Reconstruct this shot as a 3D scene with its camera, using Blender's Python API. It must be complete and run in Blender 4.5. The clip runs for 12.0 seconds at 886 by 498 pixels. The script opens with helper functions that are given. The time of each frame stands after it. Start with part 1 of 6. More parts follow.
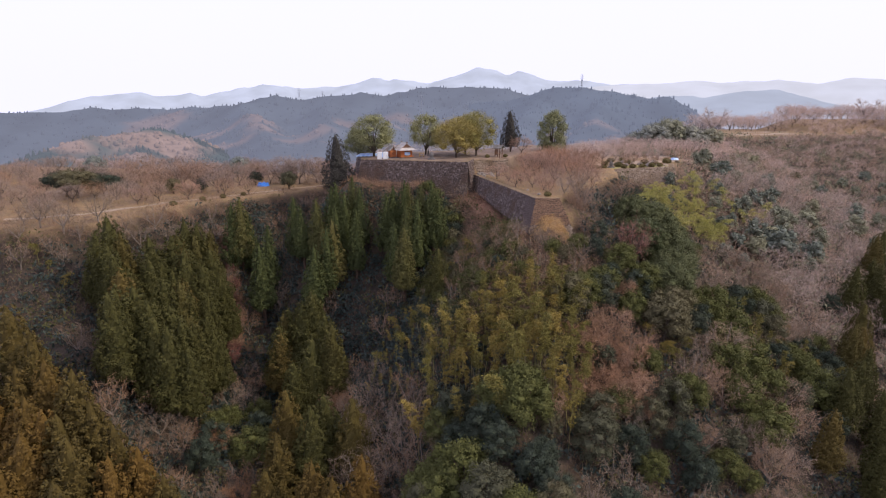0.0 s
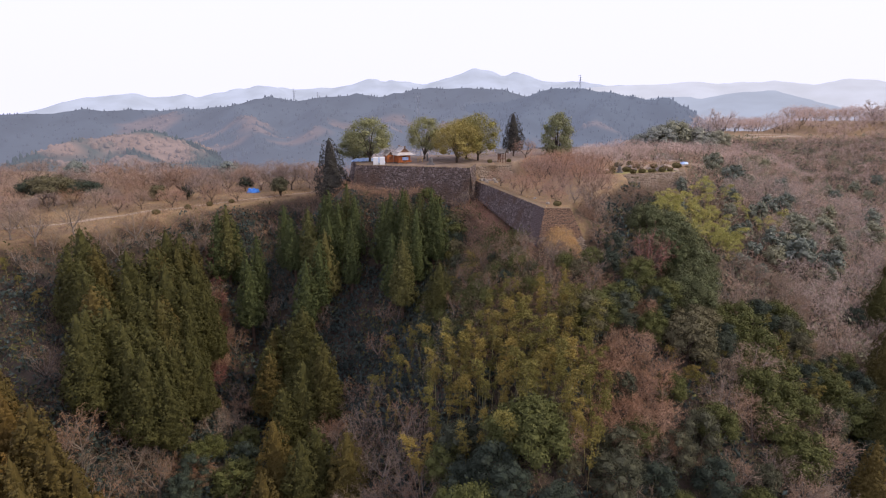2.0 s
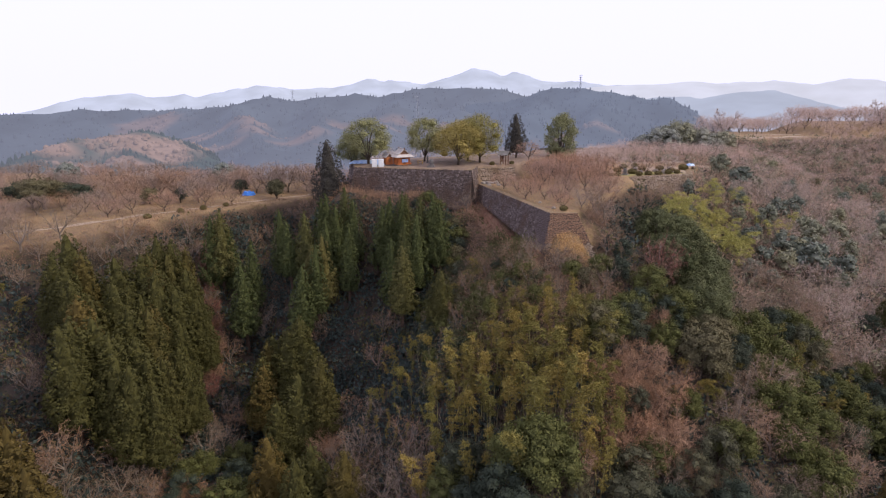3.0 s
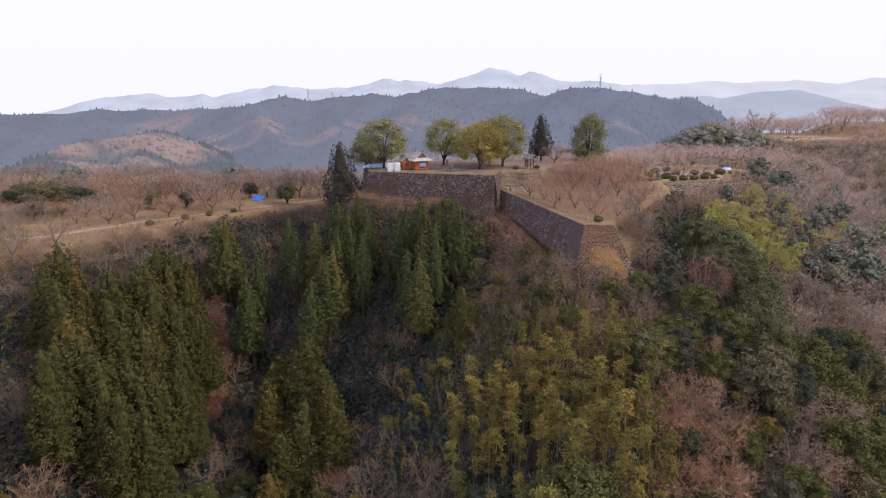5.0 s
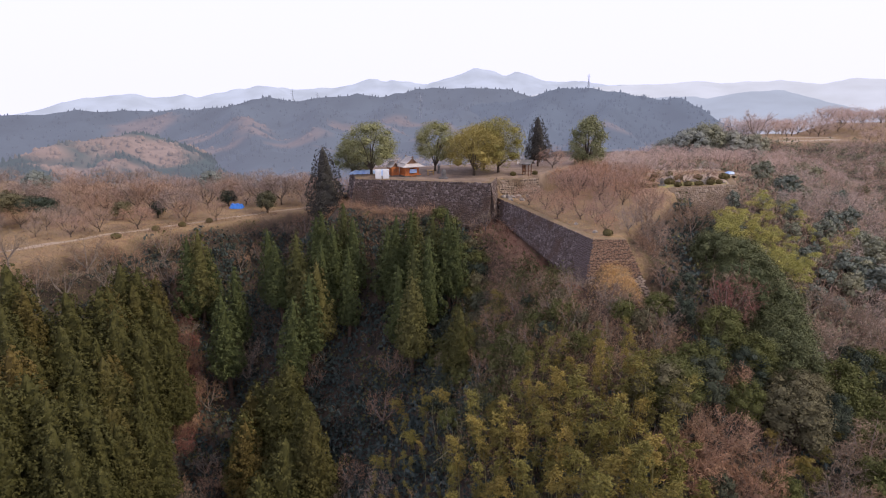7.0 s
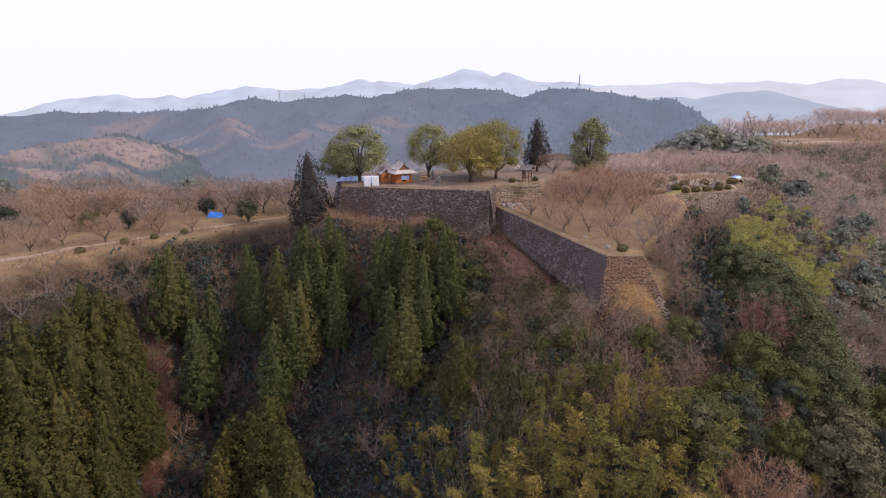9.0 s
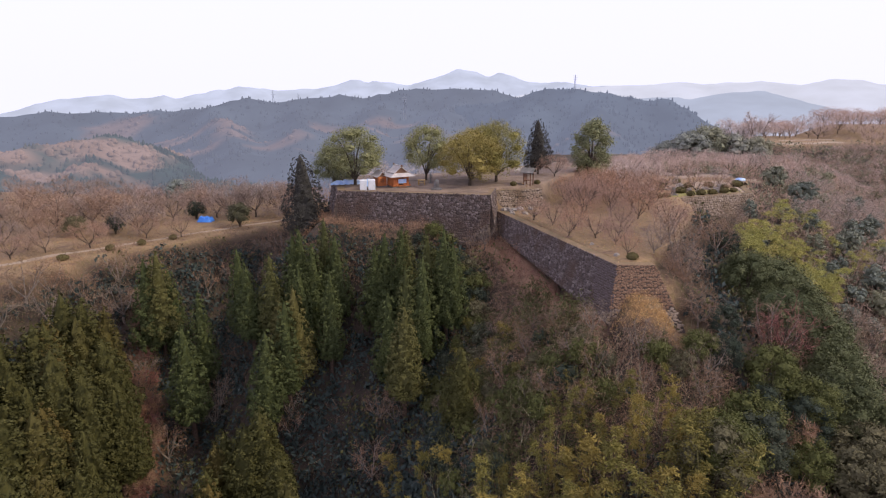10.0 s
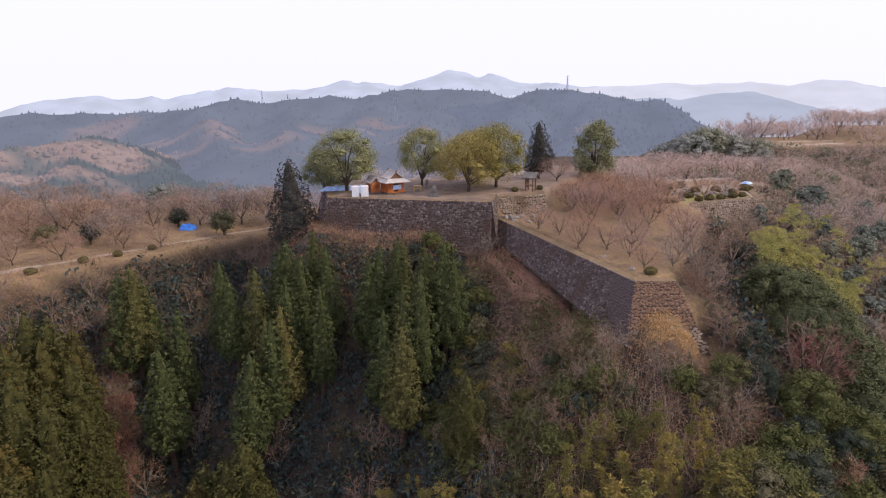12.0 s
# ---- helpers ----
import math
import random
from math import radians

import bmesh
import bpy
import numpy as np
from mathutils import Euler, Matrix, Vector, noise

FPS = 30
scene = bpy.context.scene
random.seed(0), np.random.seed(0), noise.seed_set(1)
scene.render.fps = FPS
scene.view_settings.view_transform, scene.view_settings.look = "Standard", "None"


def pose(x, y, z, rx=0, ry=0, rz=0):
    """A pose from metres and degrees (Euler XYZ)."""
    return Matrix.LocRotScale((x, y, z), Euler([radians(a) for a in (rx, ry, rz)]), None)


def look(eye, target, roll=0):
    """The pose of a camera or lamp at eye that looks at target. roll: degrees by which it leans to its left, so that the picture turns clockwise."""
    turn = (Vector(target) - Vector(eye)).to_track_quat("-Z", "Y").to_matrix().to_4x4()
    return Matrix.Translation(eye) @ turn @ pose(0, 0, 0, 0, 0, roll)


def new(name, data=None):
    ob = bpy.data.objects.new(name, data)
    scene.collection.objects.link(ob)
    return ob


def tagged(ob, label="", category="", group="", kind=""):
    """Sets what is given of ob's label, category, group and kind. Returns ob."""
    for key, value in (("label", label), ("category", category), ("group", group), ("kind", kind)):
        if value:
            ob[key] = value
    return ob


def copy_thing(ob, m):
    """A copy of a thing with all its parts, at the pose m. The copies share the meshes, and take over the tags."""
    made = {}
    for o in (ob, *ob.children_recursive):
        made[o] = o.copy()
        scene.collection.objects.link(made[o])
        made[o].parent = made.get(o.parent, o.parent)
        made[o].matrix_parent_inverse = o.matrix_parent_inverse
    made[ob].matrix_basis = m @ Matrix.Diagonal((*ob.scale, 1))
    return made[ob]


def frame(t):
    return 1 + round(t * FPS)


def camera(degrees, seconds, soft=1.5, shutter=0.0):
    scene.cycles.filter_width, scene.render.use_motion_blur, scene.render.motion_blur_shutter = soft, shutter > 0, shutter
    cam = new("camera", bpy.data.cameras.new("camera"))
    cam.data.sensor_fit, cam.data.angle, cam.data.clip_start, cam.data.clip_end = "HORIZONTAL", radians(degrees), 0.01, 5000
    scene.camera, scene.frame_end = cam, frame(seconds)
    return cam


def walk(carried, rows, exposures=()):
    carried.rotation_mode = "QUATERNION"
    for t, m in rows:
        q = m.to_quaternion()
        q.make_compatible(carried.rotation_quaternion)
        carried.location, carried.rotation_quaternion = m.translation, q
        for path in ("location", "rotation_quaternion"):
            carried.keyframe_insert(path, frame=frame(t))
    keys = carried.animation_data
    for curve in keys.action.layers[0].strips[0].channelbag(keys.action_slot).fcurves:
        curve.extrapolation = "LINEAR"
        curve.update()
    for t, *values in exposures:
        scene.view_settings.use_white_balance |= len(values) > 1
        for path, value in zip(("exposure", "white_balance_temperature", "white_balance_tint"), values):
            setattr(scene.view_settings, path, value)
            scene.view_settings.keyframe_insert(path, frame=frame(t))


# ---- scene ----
cam = camera(74.6, 12.0, soft=1.15)
PATH = [
    (0, (1.299, -0.292, 59.279), (1.282, 1.643, 58.771), 0.05),
    (0.5, (1.009, 2.077, 59.22), (0.997, 4.012, 58.715), 0.04),
    (1, (0.75, 4.35, 59.24), (0.741, 6.285, 58.735), 0.04),
    (1.5, (0.449, 6.605, 59.324), (0.444, 8.54, 58.82), 0.03),
    (2, (0.191, 8.899, 59.433), (0.187, 10.835, 58.928), 0.03),
    (2.5, (-0.035, 11.217, 59.498), (-0.039, 13.152, 58.993), 0.02),
    (3, (-0.268, 13.612, 59.499), (-0.269, 15.547, 58.994), 0.01),
    (5, (-1.461, 23.349, 59.446), (-1.513, 25.284, 58.94), -0.01),
    (5.5, (-1.81, 25.675, 59.481), (-1.849, 27.61, 58.976), -0.02),
    (6, (-2.187, 28.098, 59.542), (-2.212, 30.033, 59.038), -0.03),
    (6.5, (-2.534, 30.513, 59.613), (-2.552, 32.448, 59.109), -0.03),
    (7, (-2.897, 32.897, 59.687), (-2.904, 34.832, 59.182), -0.04),
    (7.5, (-3.129, 35.271, 59.736), (-3.124, 37.207, 59.232), -0.04),
    (9.5, (-4.376, 44.392, 59.765), (-4.337, 46.328, 59.262), -0.07),
    (10, (-4.721, 46.486, 59.779), (-4.673, 48.421, 59.277), -0.07),
    (10.5, (-4.995, 48.524, 59.786), (-4.942, 50.46, 59.284), -0.08),
    (11, (-5.278, 50.494, 59.82), (-5.22, 52.429, 59.318), -0.09),
    (11.5, (-5.537, 52.237, 59.808), (-5.474, 54.173, 59.308), -0.09),
    (12, (-5.764, 53.42, 59.788), (-5.685, 55.355, 59.288), -0.10),
]
walk(cam, [(t, look(eye, target, roll)) for t, eye, target, roll in PATH])

# ---- light: white hazy sky, weak veiled sun from the right ----
world = bpy.data.worlds.new("hazy_sky")
scene.world = world
world.use_nodes = True
wn = world.node_tree
wn.nodes.clear()
sky = wn.nodes.new("ShaderNodeTexSky")
sky.sky_type = "NISHITA"
sky.sun_disc = False
sky.sun_elevation = radians(34)
sky.sun_rotation = radians(105)
sky.air_density, sky.dust_density, sky.ozone_density = 1.0, 6.0, 1.0
dim = wn.nodes.new("ShaderNodeVectorMath")
dim.operation = "SCALE"
dim.inputs["Scale"].default_value = 0.06
veil = wn.nodes.new("ShaderNodeMix")
veil.data_type = "RGBA"
veil.inputs["Factor"].default_value = 0.86
veil.inputs[7].default_value = (1.12, 1.11, 1.50, 1)
back = wn.nodes.new("ShaderNodeBackground")
back.inputs["Strength"].default_value = 1.0
wout = wn.nodes.new("ShaderNodeOutputWorld")
wn.links.new(sky.outputs[0], dim.inputs[0])
wn.links.new(dim.outputs[0], veil.inputs[6])
wn.links.new(veil.outputs[2], back.inputs["Color"])
wn.links.new(back.outputs[0], wout.inputs["Surface"])
sun_data = bpy.data.lights.new("sun", "SUN")
sun_data.energy, sun_data.angle, sun_data.color = 2.6, radians(8), (1.0, 0.87, 0.68)
sun = new("sun", sun_data)
sun.matrix_world = look((90, -25, 75), (0, 0, 0))
scene.view_settings.exposure = 0.0


# ---- materials ----
def ramp_mix(nt, fac, a, b):
    m = nt.nodes.new("ShaderNodeMix")
    m.data_type = "RGBA"
    if isinstance(fac, float):
        m.inputs["Factor"].default_value = fac
    else:
        nt.links.new(fac, m.inputs["Factor"])
    for value, k in ((a, 6), (b, 7)):
        if isinstance(value, tuple):
            m.inputs[k].default_value = (*value, 1)
        else:
            nt.links.new(value, m.inputs[k])
    return m.outputs[2]


def noise_fac(nt, scale, detail=4.0, low=0.35, high=0.65, space="Object"):
    tc = nt.nodes.new("ShaderNodeTexCoord")
    geo = nt.nodes.new("ShaderNodeNewGeometry")
    n = nt.nodes.new("ShaderNodeTexNoise")
    n.inputs["Scale"].default_value, n.inputs["Detail"].default_value = scale, detail
    nt.links.new(tc.outputs["Object"] if space == "Object" else geo.outputs["Position"], n.inputs["Vector"])
    r = nt.nodes.new("ShaderNodeMapRange")
    r.inputs["From Min"].default_value, r.inputs["From Max"].default_value = low, high
    nt.links.new(n.outputs["Fac"], r.inputs["Value"])
    return r.outputs["Result"]


def principled(name, rough=0.8, metal=0.0):
    m = bpy.data.materials.new(name)
    m.use_nodes = True
    nt = m.node_tree
    b = nt.nodes["Principled BSDF"]
    b.inputs["Roughness"].default_value, b.inputs["Metallic"].default_value = rough, metal
    b.inputs["Specular IOR Level"].default_value = 0.25
    return m, nt, b


def add_bump(nt, b, fac, strength, distance):
    bump = nt.nodes.new("ShaderNodeBump")
    bump.inputs["Strength"].default_value, bump.inputs["Distance"].default_value = strength, distance
    nt.links.new(fac, bump.inputs["Height"])
    nt.links.new(bump.outputs["Normal"], b.inputs["Normal"])


def leaf_material(name, dark, mid, light, old=None, old_share=0.12, rough=0.65, gloss=0.06):
    """Foliage: varies leaf by leaf, tree by tree and in large soft patches."""
    m, nt, b = principled(name, rough)
    b.inputs["Specular IOR Level"].default_value = gloss
    geo = nt.nodes.new("ShaderNodeNewGeometry")
    info = nt.nodes.new("ShaderNodeObjectInfo")
    spread = nt.nodes.new("ShaderNodeMapRange")
    spread.inputs["To Min"].default_value, spread.inputs["To Max"].default_value = 0.2, 0.7
    nt.links.new(geo.outputs["Random Per Island"], spread.inputs["Value"])
    c = ramp_mix(nt, spread.outputs["Result"], dark, light)
    c = ramp_mix(nt, noise_fac(nt, 0.7, 3), c, mid)
    speck = nt.nodes.new("ShaderNodeMath")
    speck.operation = "MULTIPLY"
    speck.inputs[1].default_value = 0.35
    nt.links.new(noise_fac(nt, 2.6, 3, 0.42, 0.6), speck.inputs[0])
    c = ramp_mix(nt, speck.outputs[0], c, dark)
    if old:
        r = nt.nodes.new("ShaderNodeMapRange")
        r.inputs["From Min"].default_value, r.inputs["From Max"].default_value = 1 - 2.5 * old_share, 1.0
        r.inputs["To Max"].default_value = 0.9
        nt.links.new(info.outputs["Random"], r.inputs["Value"])
        c = ramp_mix(nt, r.outputs["Result"], c, old)
    nt.links.new(c, b.inputs["Base Color"])
    return m


def surface(name, a, b2, scale, rough=0.85, metal=0.0, bump=0.3, fine=None, vary=None, space="Object"):
    m, nt, b = principled(name, rough, metal)
    c = ramp_mix(nt, noise_fac(nt, scale, 5, space=space), a, b2)
    if fine:
        c = ramp_mix(nt, noise_fac(nt, scale * 9, 3, 0.5, 0.75, space), c, fine)
    if vary:
        info = nt.nodes.new("ShaderNodeObjectInfo")
        c = ramp_mix(nt, info.outputs["Random"], c, vary)
    nt.links.new(c, b.inputs["Base Color"])
    if bump:
        add_bump(nt, b, noise_fac(nt, scale * 6, 6, 0.2, 0.8, space), bump, 0.05)
    return m


M_CEDAR = leaf_material("cedar_needles", (0.029, 0.029, 0.012), (0.062, 0.060, 0.020), (0.127, 0.115, 0.035), (0.112, 0.080, 0.025), 0.16)
M_CEDAR_GREEN = leaf_material("green_cedar_needles", (0.032, 0.040, 0.018), (0.064, 0.076, 0.029), (0.132, 0.143, 0.047), (0.115, 0.10, 0.035), 0.10)
M_CEDAR_RUST = leaf_material("rusty_cedar_needles", (0.036, 0.030, 0.012), (0.085, 0.064, 0.020), (0.162, 0.112, 0.033), (0.135, 0.078, 0.021), 0.2)
M_FIR = leaf_material("dark_needles", (0.042, 0.039, 0.034), (0.056, 0.052, 0.044), (0.084, 0.077, 0.064))
M_BROAD = leaf_material("evergreen_leaves", (0.027, 0.037, 0.027), (0.046, 0.057, 0.039), (0.095, 0.103, 0.069), (0.144, 0.122, 0.065), 0.2, 0.7, 0.05)
M_OAK = leaf_material("glossy_oak_leaves", (0.032, 0.041, 0.019), (0.066, 0.077, 0.033), (0.155, 0.162, 0.070), None, 0.1, 0.6, 0.08)
M_OAK_PALE = leaf_material("pale_oak_leaves", (0.042, 0.050, 0.023), (0.090, 0.099, 0.043), (0.205, 0.205, 0.092), None, 0.1, 0.6, 0.08)
M_CAMPHOR = leaf_material("camphor_leaves", (0.16, 0.145, 0.045), (0.235, 0.208, 0.066), (0.345, 0.295, 0.098), (0.31, 0.235, 0.075), 0.22, 0.5)
M_CAMPHOR_GREEN = leaf_material("green_camphor_leaves", (0.145, 0.15, 0.075), (0.205, 0.208, 0.10), (0.30, 0.295, 0.15), (0.25, 0.235, 0.10), 0.2, 0.5)
M_BAMBOO = leaf_material("bamboo_leaves", (0.066, 0.062, 0.020), (0.150, 0.130, 0.036), (0.33, 0.268, 0.072), (0.27, 0.192, 0.052), 0.2, 0.5)
M_BAMBOO_PALE = leaf_material("pale_bamboo_leaves", (0.22, 0.215, 0.06), (0.37, 0.345, 0.10), (0.56, 0.50, 0.17), (0.45, 0.38, 0.12), 0.2, 0.5)
M_SHRUB = leaf_material("shrub_leaves", (0.026, 0.037, 0.034), (0.055, 0.070, 0.061), (0.115, 0.134, 0.115))
M_OLIVE = leaf_material("olive_shrub_leaves", (0.055, 0.056, 0.022), (0.11, 0.106, 0.042), (0.21, 0.19, 0.08))
M_PALETWIG = leaf_material("pale_twigs", (0.25, 0.185, 0.145), (0.345, 0.26, 0.205), (0.48, 0.38, 0.305), (0.33, 0.215, 0.155), 0.35, 0.8)
M_GRASSY = leaf_material("dry_grass_blades", (0.38, 0.22, 0.09), (0.54, 0.335, 0.145), (0.70, 0.47, 0.22))
M_OLIVETREE = leaf_material("olive_tree_leaves", (0.055, 0.06, 0.02), (0.095, 0.10, 0.033), (0.165, 0.16, 0.055))
M_BRUSH = leaf_material("dry_brush", (0.105, 0.070, 0.046), (0.185, 0.125, 0.082), (0.32, 0.225, 0.15))
M_LITTERLEAF = leaf_material("russet_leaves", (0.115, 0.048, 0.04), (0.175, 0.078, 0.062), (0.26, 0.13, 0.10))
M_REDTWIG = leaf_material("dark_red_twigs", (0.17, 0.072, 0.06), (0.25, 0.11, 0.09), (0.36, 0.175, 0.145), None, 0.1, 0.8)
M_BARK = surface("bark", (0.05, 0.036, 0.026), (0.10, 0.075, 0.055), 3.0)
M_CEDARBARK = surface("cedar_bark", (0.06, 0.038, 0.026), (0.11, 0.07, 0.05), 3.0)
M_PALEBARK = surface("pale_bark", (0.16, 0.13, 0.105), (0.25, 0.205, 0.17), 3.0)
M_TWIG = leaf_material("grey_twigs", (0.16, 0.118, 0.084), (0.23, 0.172, 0.125), (0.35, 0.275, 0.205), (0.27, 0.16, 0.098), 0.3, 0.8)
M_CHERRY = leaf_material("cherry_twigs", (0.24, 0.158, 0.125), (0.34, 0.225, 0.175), (0.50, 0.36, 0.29), (0.40, 0.23, 0.14), 0.35, 0.8)
M_ROUNDTWIG = leaf_material("orange_brown_twigs", (0.185, 0.138, 0.115), (0.27, 0.205, 0.172), (0.38, 0.30, 0.258), (0.34, 0.205, 0.13), 0.35, 0.8)
# Far plateau twigs: distance haze mixed into the colour, paler and greyer.
M_FARTWIG = leaf_material("hazed_far_twigs", (0.41, 0.335, 0.30), (0.53, 0.435, 0.39), (0.66, 0.56, 0.50), (0.53, 0.39, 0.32), 0.3, 0.8)
M_BROWNTWIG = leaf_material("brown_twigs", (0.215, 0.155, 0.11), (0.30, 0.22, 0.16), (0.41, 0.315, 0.235), (0.33, 0.205, 0.13), 0.3, 0.8)
# Far slope twigs and far leaves: lightened in colour to stand in for haze.
M_SLOPETWIG = leaf_material("hazed_slope_twigs", (0.35, 0.265, 0.215), (0.46, 0.355, 0.29), (0.60, 0.48, 0.40), (0.48, 0.325, 0.235), 0.3, 0.8)
M_HAZELEAF = leaf_material("hazed_evergreen_leaves", (0.13, 0.145, 0.13), (0.185, 0.2, 0.175), (0.26, 0.272, 0.23), (0.25, 0.24, 0.18), 0.3, 0.7)
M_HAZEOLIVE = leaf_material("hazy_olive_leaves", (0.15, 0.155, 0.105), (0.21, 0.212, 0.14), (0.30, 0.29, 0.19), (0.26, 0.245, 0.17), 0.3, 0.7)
M_FARLEAF = leaf_material("hazed_far_leaves", (0.105, 0.12, 0.095), (0.165, 0.18, 0.14), (0.25, 0.262, 0.20), (0.26, 0.245, 0.15), 0.3, 0.7)
M_RUSTTWIG = leaf_material("russet_twigs", (0.235, 0.138, 0.088), (0.345, 0.218, 0.142), (0.475, 0.325, 0.22), (0.36, 0.19, 0.105), 0.3, 0.8)
M_CULM = surface("bamboo_culms", (0.16, 0.15, 0.05), (0.26, 0.22, 0.10), 2.0, 0.5, bump=0)
M_CULMS = leaf_material("dry_culms", (0.24, 0.20, 0.12), (0.36, 0.31, 0.2), (0.55, 0.48, 0.34))
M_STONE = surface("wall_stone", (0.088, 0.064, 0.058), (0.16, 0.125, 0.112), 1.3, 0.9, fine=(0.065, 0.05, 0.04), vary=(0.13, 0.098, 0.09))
# Pale stone; on the end wall its warm lightness stands in for sunlight.
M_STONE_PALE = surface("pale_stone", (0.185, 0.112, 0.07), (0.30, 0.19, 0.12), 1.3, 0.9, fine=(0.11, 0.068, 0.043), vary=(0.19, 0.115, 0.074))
M_JOINT = surface("wall_joint_earth", (0.06, 0.045, 0.036), (0.10, 0.072, 0.055), 1.6, 0.95)


def ground_material():
    """Litter and earth on the slopes, dry lawn on the levelled terraces; a point value tells which ground lies where."""
    m, nt, b = principled("ground_cover", 0.95)
    lawn = nt.nodes.new("ShaderNodeAttribute")
    lawn.attribute_name = "lawn"
    russet = nt.nodes.new("ShaderNodeAttribute")
    russet.attribute_name = "russet"
    litter = ramp_mix(nt, noise_fac(nt, 0.35, 6, space="World"), (0.036, 0.028, 0.022), (0.074, 0.052, 0.038))
    litter = ramp_mix(nt, noise_fac(nt, 2.2, 5, 0.5, 0.7, "World"), litter, (0.05, 0.05, 0.022))
    grass = ramp_mix(nt, noise_fac(nt, 0.16, 6, space="World"), (0.26, 0.170, 0.09), (0.18, 0.122, 0.07))
    grass = ramp_mix(nt, noise_fac(nt, 1.1, 5, 0.5, 0.75, "World"), grass, (0.17, 0.125, 0.05))
    grass = ramp_mix(nt, noise_fac(nt, 3.5, 6, 0.5, 0.8, "World"), grass, (0.36, 0.235, 0.125))
    grass = ramp_mix(nt, noise_fac(nt, 0.45, 5, 0.56, 0.7, "World"), grass, (0.13, 0.078, 0.055))
    c = ramp_mix(nt, russet.outputs["Fac"], litter, (0.27, 0.145, 0.09))
    yard = nt.nodes.new("ShaderNodeAttribute")
    yard.attribute_name = "yard"
    earth = ramp_mix(nt, noise_fac(nt, 0.5, 6, space="World"), (0.245, 0.175, 0.125), (0.16, 0.115, 0.085))
    grass = ramp_mix(nt, yard.outputs["Fac"], grass, earth)
    c = ramp_mix(nt, lawn.outputs["Fac"], c, grass)
    nt.links.new(c, b.inputs["Base Color"])
    add_bump(nt, b, noise_fac(nt, 1.8, 8, 0.2, 0.8, "World"), 0.6, 0.25)
    return m


M_GROUND = ground_material()
M_TURF = surface("dry_turf", (0.23, 0.15, 0.085), (0.15, 0.11, 0.06), 0.7, 0.95, fine=(0.11, 0.09, 0.045), space="World")
M_LAWN = surface("green_lawn", (0.26, 0.24, 0.075), (0.20, 0.17, 0.06), 0.8, 0.95, fine=(0.3, 0.24, 0.1), space="World")
M_LEDGE = surface("trodden_russet_earth", (0.44, 0.26, 0.165), (0.33, 0.19, 0.12), 0.7, 0.95, fine=(0.24, 0.13, 0.08), space="World")
M_PATH = surface("path_gravel", (0.38, 0.30, 0.225), (0.27, 0.205, 0.145), 0.6, 0.95, fine=(0.28, 0.2, 0.13), space="World")


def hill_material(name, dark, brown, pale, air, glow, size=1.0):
    """Woods on far hills: dark conifer stands, brown leafless stands, crown by crown. The haze before them is painted
    as emission, a plain weak glow in the air's colour, even over the whole backdrop.
    """
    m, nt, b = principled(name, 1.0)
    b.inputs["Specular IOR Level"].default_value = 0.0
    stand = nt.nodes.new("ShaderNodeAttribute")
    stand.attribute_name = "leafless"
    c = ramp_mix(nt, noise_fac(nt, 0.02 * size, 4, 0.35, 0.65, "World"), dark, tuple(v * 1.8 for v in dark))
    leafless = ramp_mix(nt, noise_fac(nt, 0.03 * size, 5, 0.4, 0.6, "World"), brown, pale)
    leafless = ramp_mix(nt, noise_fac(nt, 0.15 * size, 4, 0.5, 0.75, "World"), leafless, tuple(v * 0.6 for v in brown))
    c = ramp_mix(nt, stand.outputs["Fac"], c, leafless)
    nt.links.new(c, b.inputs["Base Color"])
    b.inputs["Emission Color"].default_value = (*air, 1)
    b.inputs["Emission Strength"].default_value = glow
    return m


# Haze painted hill by hill: glow of air colour, paler base far off.
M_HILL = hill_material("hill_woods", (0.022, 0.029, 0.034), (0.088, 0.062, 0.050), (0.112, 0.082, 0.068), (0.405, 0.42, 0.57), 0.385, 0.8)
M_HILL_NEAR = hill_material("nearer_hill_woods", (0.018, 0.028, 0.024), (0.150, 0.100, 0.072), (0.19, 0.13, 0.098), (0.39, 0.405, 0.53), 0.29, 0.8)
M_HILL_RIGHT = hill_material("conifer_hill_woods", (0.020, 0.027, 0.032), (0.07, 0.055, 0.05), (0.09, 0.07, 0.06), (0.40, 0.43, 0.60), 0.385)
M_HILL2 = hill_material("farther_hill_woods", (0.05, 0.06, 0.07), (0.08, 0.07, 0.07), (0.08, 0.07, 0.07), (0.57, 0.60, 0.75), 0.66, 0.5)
M_HILL3 = hill_material("hazed_ridge_woods", (0.07, 0.075, 0.085), (0.09, 0.085, 0.09), (0.09, 0.085, 0.09), (0.66, 0.66, 0.76), 0.86, 0.4)
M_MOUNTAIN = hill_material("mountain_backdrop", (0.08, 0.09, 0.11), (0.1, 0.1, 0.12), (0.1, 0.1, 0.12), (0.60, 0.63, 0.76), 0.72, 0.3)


# ---- the lie of the land ----
def seg_dist(x, y, a, b):
    """Distance to the stretch a-b and how far along it, for arrays."""
    ax, ay, bx, by = a[0], a[1], b[0], b[1]
    dx, dy = bx - ax, by - ay
    s = np.clip(((x - ax) * dx + (y - ay) * dy) / (dx * dx + dy * dy), 0, 1)
    return np.hypot(x - ax - s * dx, y - ay - s * dy), s


def ridge(x, y, crest, slope, flat=2.0):
    """A ridge: its crest line falls off sideways."""
    best = np.full(np.shape(x), -1e3)
    for a, b in zip(crest, crest[1:]):
        d, s = seg_dist(x, y, a, b)
        best = np.maximum(best, a[2] + (b[2] - a[2]) * s - slope * np.maximum(d - flat, 0))
    return best


